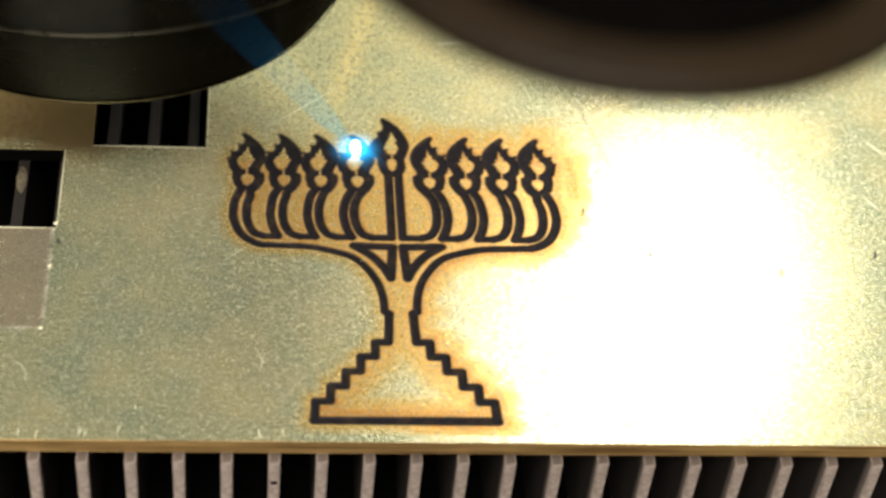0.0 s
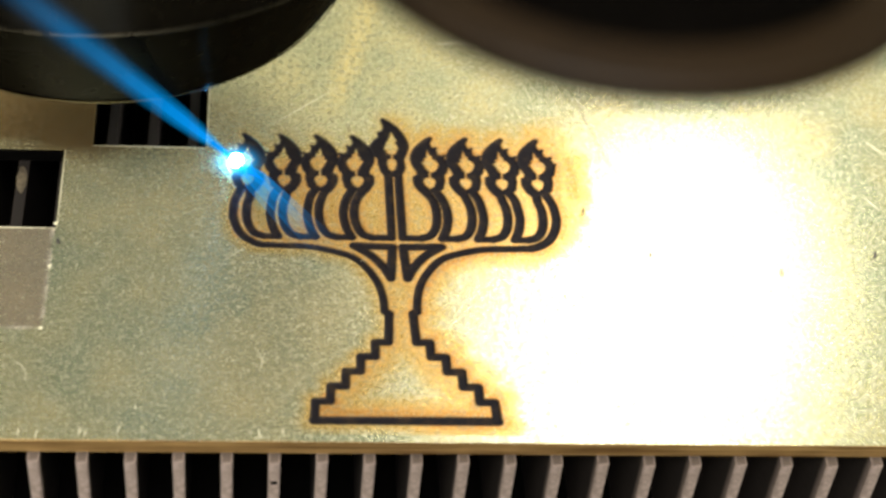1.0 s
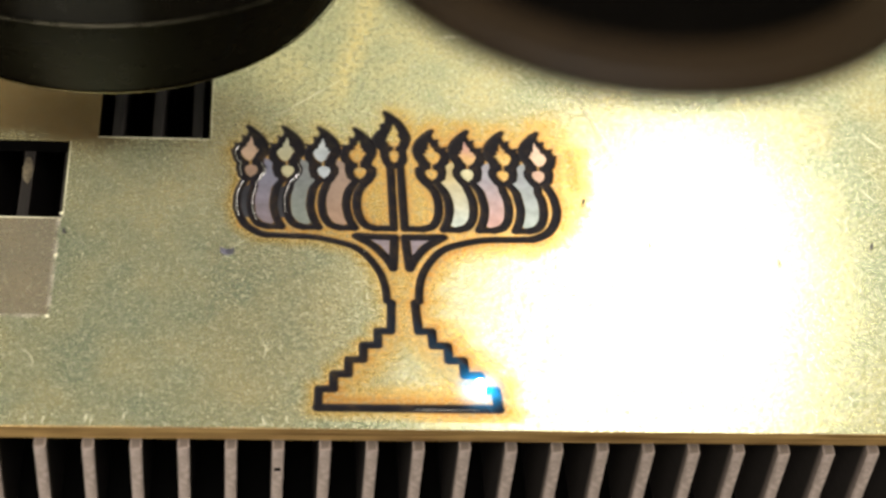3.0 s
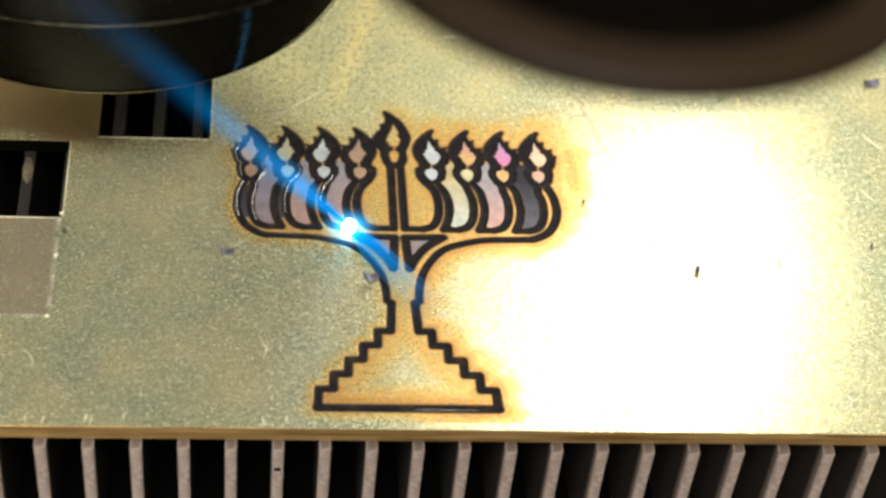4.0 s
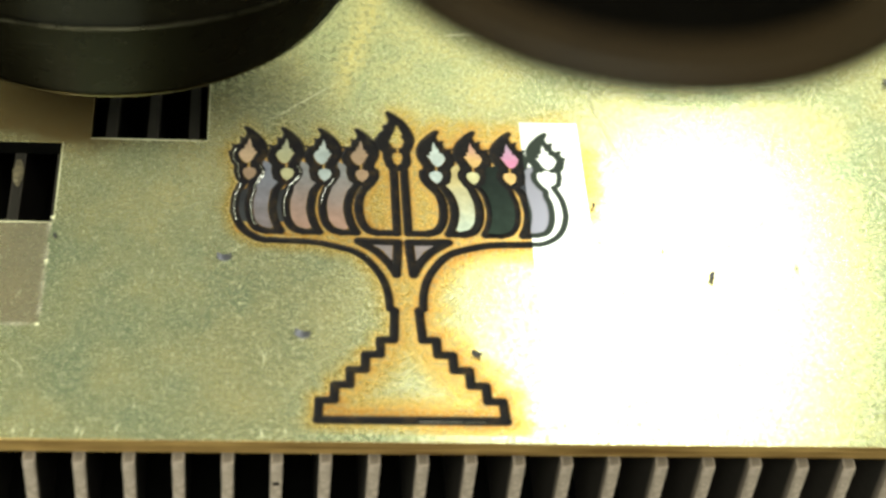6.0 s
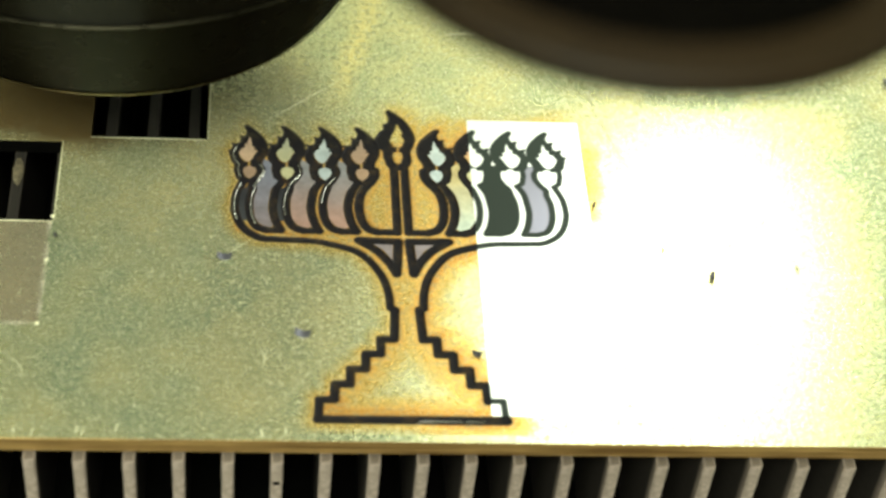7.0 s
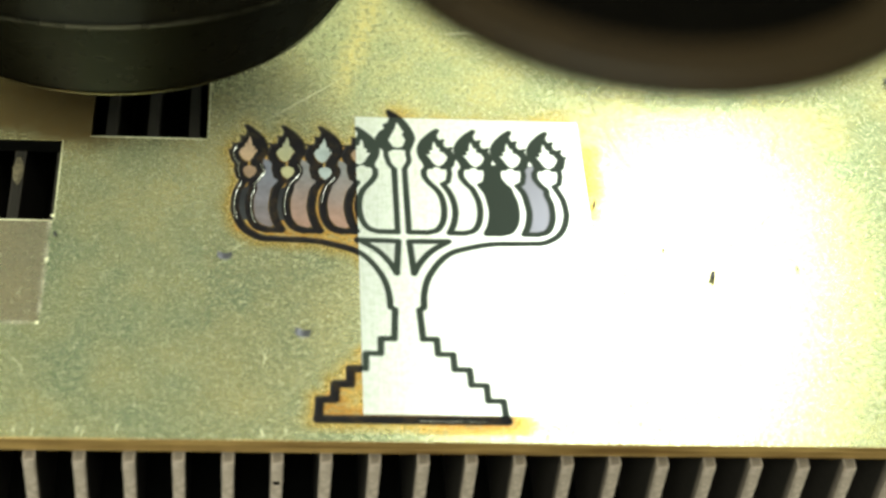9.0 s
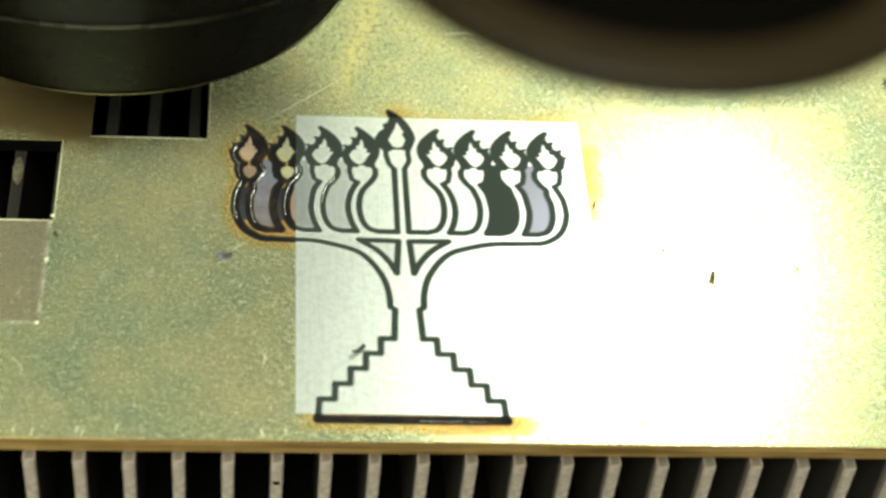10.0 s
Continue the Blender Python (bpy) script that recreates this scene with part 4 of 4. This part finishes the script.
STREAK_UP = Vector((-0.42, -0.98, 1.40)).to_track_quat("Z", "Y").to_matrix().to_4x4()
TAIL_WAY = Vector((0.56, -0.84, 0.05)).to_track_quat("Z", "Y").to_matrix().to_4x4()


def laser_spark():
    spark = new("laser_spark")
    tagged(spark, "glaring blue-white laser spark burning on the brass plate", "spark")
    bm = bmesh.new()
    bmesh.ops.create_icosphere(bm, subdivisions=3, radius=0.0010)
    for v in bm.verts:
        k = 1 + 0.35 * noise.noise(v.co * 1600)
        v.co = Vector((v.co.x * k * 1.0, v.co.y * k * 1.7, v.co.z * k * 0.8))
    part("core", bm, glow_material("spark_core", (0.75, 0.95, 1.0), 14.0), spark)
    bm = bmesh.new()
    bmesh.ops.create_circle(bm, cap_ends=True, segments=48, radius=0.0070)
    glow = part("glow", bm, glare_material("spark_glow", (0.02, 0.50, 1.0), 6.5, 0.0070), spark, "blue glow on the metal round the spark")
    glow.matrix_basis = pose(0, 0, -0.0002)
    # glare streak of a strong spark, put in as nested glowing shells
    plume = new("plume")
    plume.parent = spark
    tagged(plume, "streak of blue glare put in as glowing mesh")
    for r0, r1, s in ((0.0007, 0.0010, 0.26), (0.0012, 0.0019, 0.18), (0.0016, 0.0028, 0.11)):
        part("vapour", tapered(0.175, r0, r1, 0.0), streak_material("blue_glare", (0.0, 0.40, 0.95), s, 0.175), plume)
    bm = bmesh.new()
    bmesh.ops.create_icosphere(bm, subdivisions=2, radius=0.0014)
    part("flare", bm, glow_material("spark_flare", (0.08, 0.50, 1.0), 260.0), plume, "blinding blue heart of a strong spark")
    # fainter glare up the streak and along the plate, also glowing mesh
    haze = part("haze", tapered(0.125, 0.0012, 0.0036, 0.0), streak_material("thin_glare", (0.0, 0.47, 0.90), 0.08, 0.125), spark)
    haze.matrix_basis = STREAK_UP
    wake = part("wake", tapered(0.009, 0.0012, 0.0022, 0.0), streak_material("low_glare", (0.0, 0.47, 0.90), 0.40, 0.009), spark)
    wake.matrix_basis = TAIL_WAY
    tail_glow = streak_material("plate_glare", (0.0, 0.40, 0.95), 0.42, 0.032, (0.45, 0.76, 1.0))
    for r0, r1 in ((0.0010, 0.0020), (0.0018, 0.0034)):
        tail = part("tail", tapered(0.032, r0, r1, 0.0), tail_glow, plume)
        tail.matrix_basis = STREAK_UP.inverted() @ TAIL_WAY
    return spark, plume


STREAK_REST = pose(-0.052, 0.050, 0.062)

enclosure()
slat_bed()
slat_slot()
PLATE = brass_plate()
scratches(PLATE)
NOZZLE, LENS = front_head(), lens_head()
FLAKE_THINGS = flakes()
FILMS = films(PLATE) + beads(PLATE)
STRIPS = cleaned_strips(PLATE)
SPARK, GLARE_STREAK = laser_spark()


def motions():
    # the head comes down with the camera before the cleaning pass
    for ob, home in ((NOZZLE, HEAD_LEFT), (LENS, HEAD_RIGHT)):
        up = pose(*(a + b for a, b in zip(home, HEAD_SHIFT)))
        low = first = up
        if ob is LENS:
            first, low = pose(0, 0.00054, 0.00051) @ up, pose(0, -0.00047, -0.00045) @ up
        walk(ob, [(0, first), (1.8, first), (2.0, low), (4.4, low), (4.5, pose(*home)), (10.0, pose(*home))])
    for ob, t, z in FILMS:
        walk(ob, [(0, pose(0, 0, -0.0009)), (t - 0.1, pose(0, 0, -0.0009)), (t, pose(0, 0, z * MM)), (10.0, pose(0, 0, z * MM))])
    for ob, t in STRIPS:
        rows = [(0, pose(0, 0, -0.0009)), (t - 0.07, pose(0, 0, -0.0009)), (t, pose(0, 0, 0.00003))]
        walk(ob, rows + ([(10.0, pose(0, 0, 0.00003))] if t < 9.97 else []))
    for ob, x, y, turn, t in FLAKE_THINGS:
        home = pose(x * MM, y * MM, -0.1 * MM, 0, 0, turn)
        start = pose(x * MM * 0.5, 2 * MM, -1.6 * MM, 0, 0, turn - 40)
        middle = pose(x * MM * 0.33, y * 0.54 * MM, 1.0 * MM, 12, 8, turn + 30)
        lead = 0.17 if t == 4.1 else 0.07
        rows = [(0, start), (t - lead, start), (t - lead * 0.6, middle), (t, home)]
        if t == 4.4:
            # the cleaning pass kicks this one off the plate's front edge
            rows += [(7.02, home), (7.1, pose(10.4 * MM, -28.2 * MM, 0.1 * MM, 0, 25, 30)), (7.14, pose(9.0 * MM, -38.0 * MM, 4.0 * MM, 40, 30, 60)),
                     (7.2, pose(8.0 * MM, -60.0 * MM, -9.0 * MM, 60, 40, 90)), (7.26, pose(8.0 * MM, -66.0 * MM, -24.0 * MM, 60, 40, 90))]
        if t == 4.1:
            # and this one just before the end
            rows += [(9.84, home), (9.90, pose(-19.5 * MM, -38.0 * MM, 4.0 * MM, 40, 30, turn + 30)), (9.95, pose(-22.0 * MM, -60.0 * MM, -9.0 * MM, 60, 40, turn + 60)),
                     (9.98, pose(-22.0 * MM, -66.0 * MM, -24.0 * MM, 60, 40, turn + 60))]
        walk(ob, rows + [(10.0, rows[-1][1])])
    spots = [(t, pose(x * MM, y * MM, 0.4 * MM)) for t, x, y in SPOT]
    spots += [(4.2, REST), (4.3, pose(0.0086, 0.0018, 0.0004)), (4.4, pose(-0.0226, 0.009, 0.0004)), (4.5, REST), (10.0, REST)]
    spark_rows, streak_rows = [], []
    for (t, m), (after, _) in zip(spots, spots[1:] + [(10.0, REST)]):
        way = STREAK_UP if t in STRONG else m.inverted() @ STREAK_REST
        for when in (t, after - 1 / FPS):
            if not spark_rows or when > spark_rows[-1][0] + 0.01:
                spark_rows.append((when, m))
                streak_rows.append((when, way))
    walk(SPARK, spark_rows)
    walk(GLARE_STREAK, streak_rows)


motions()
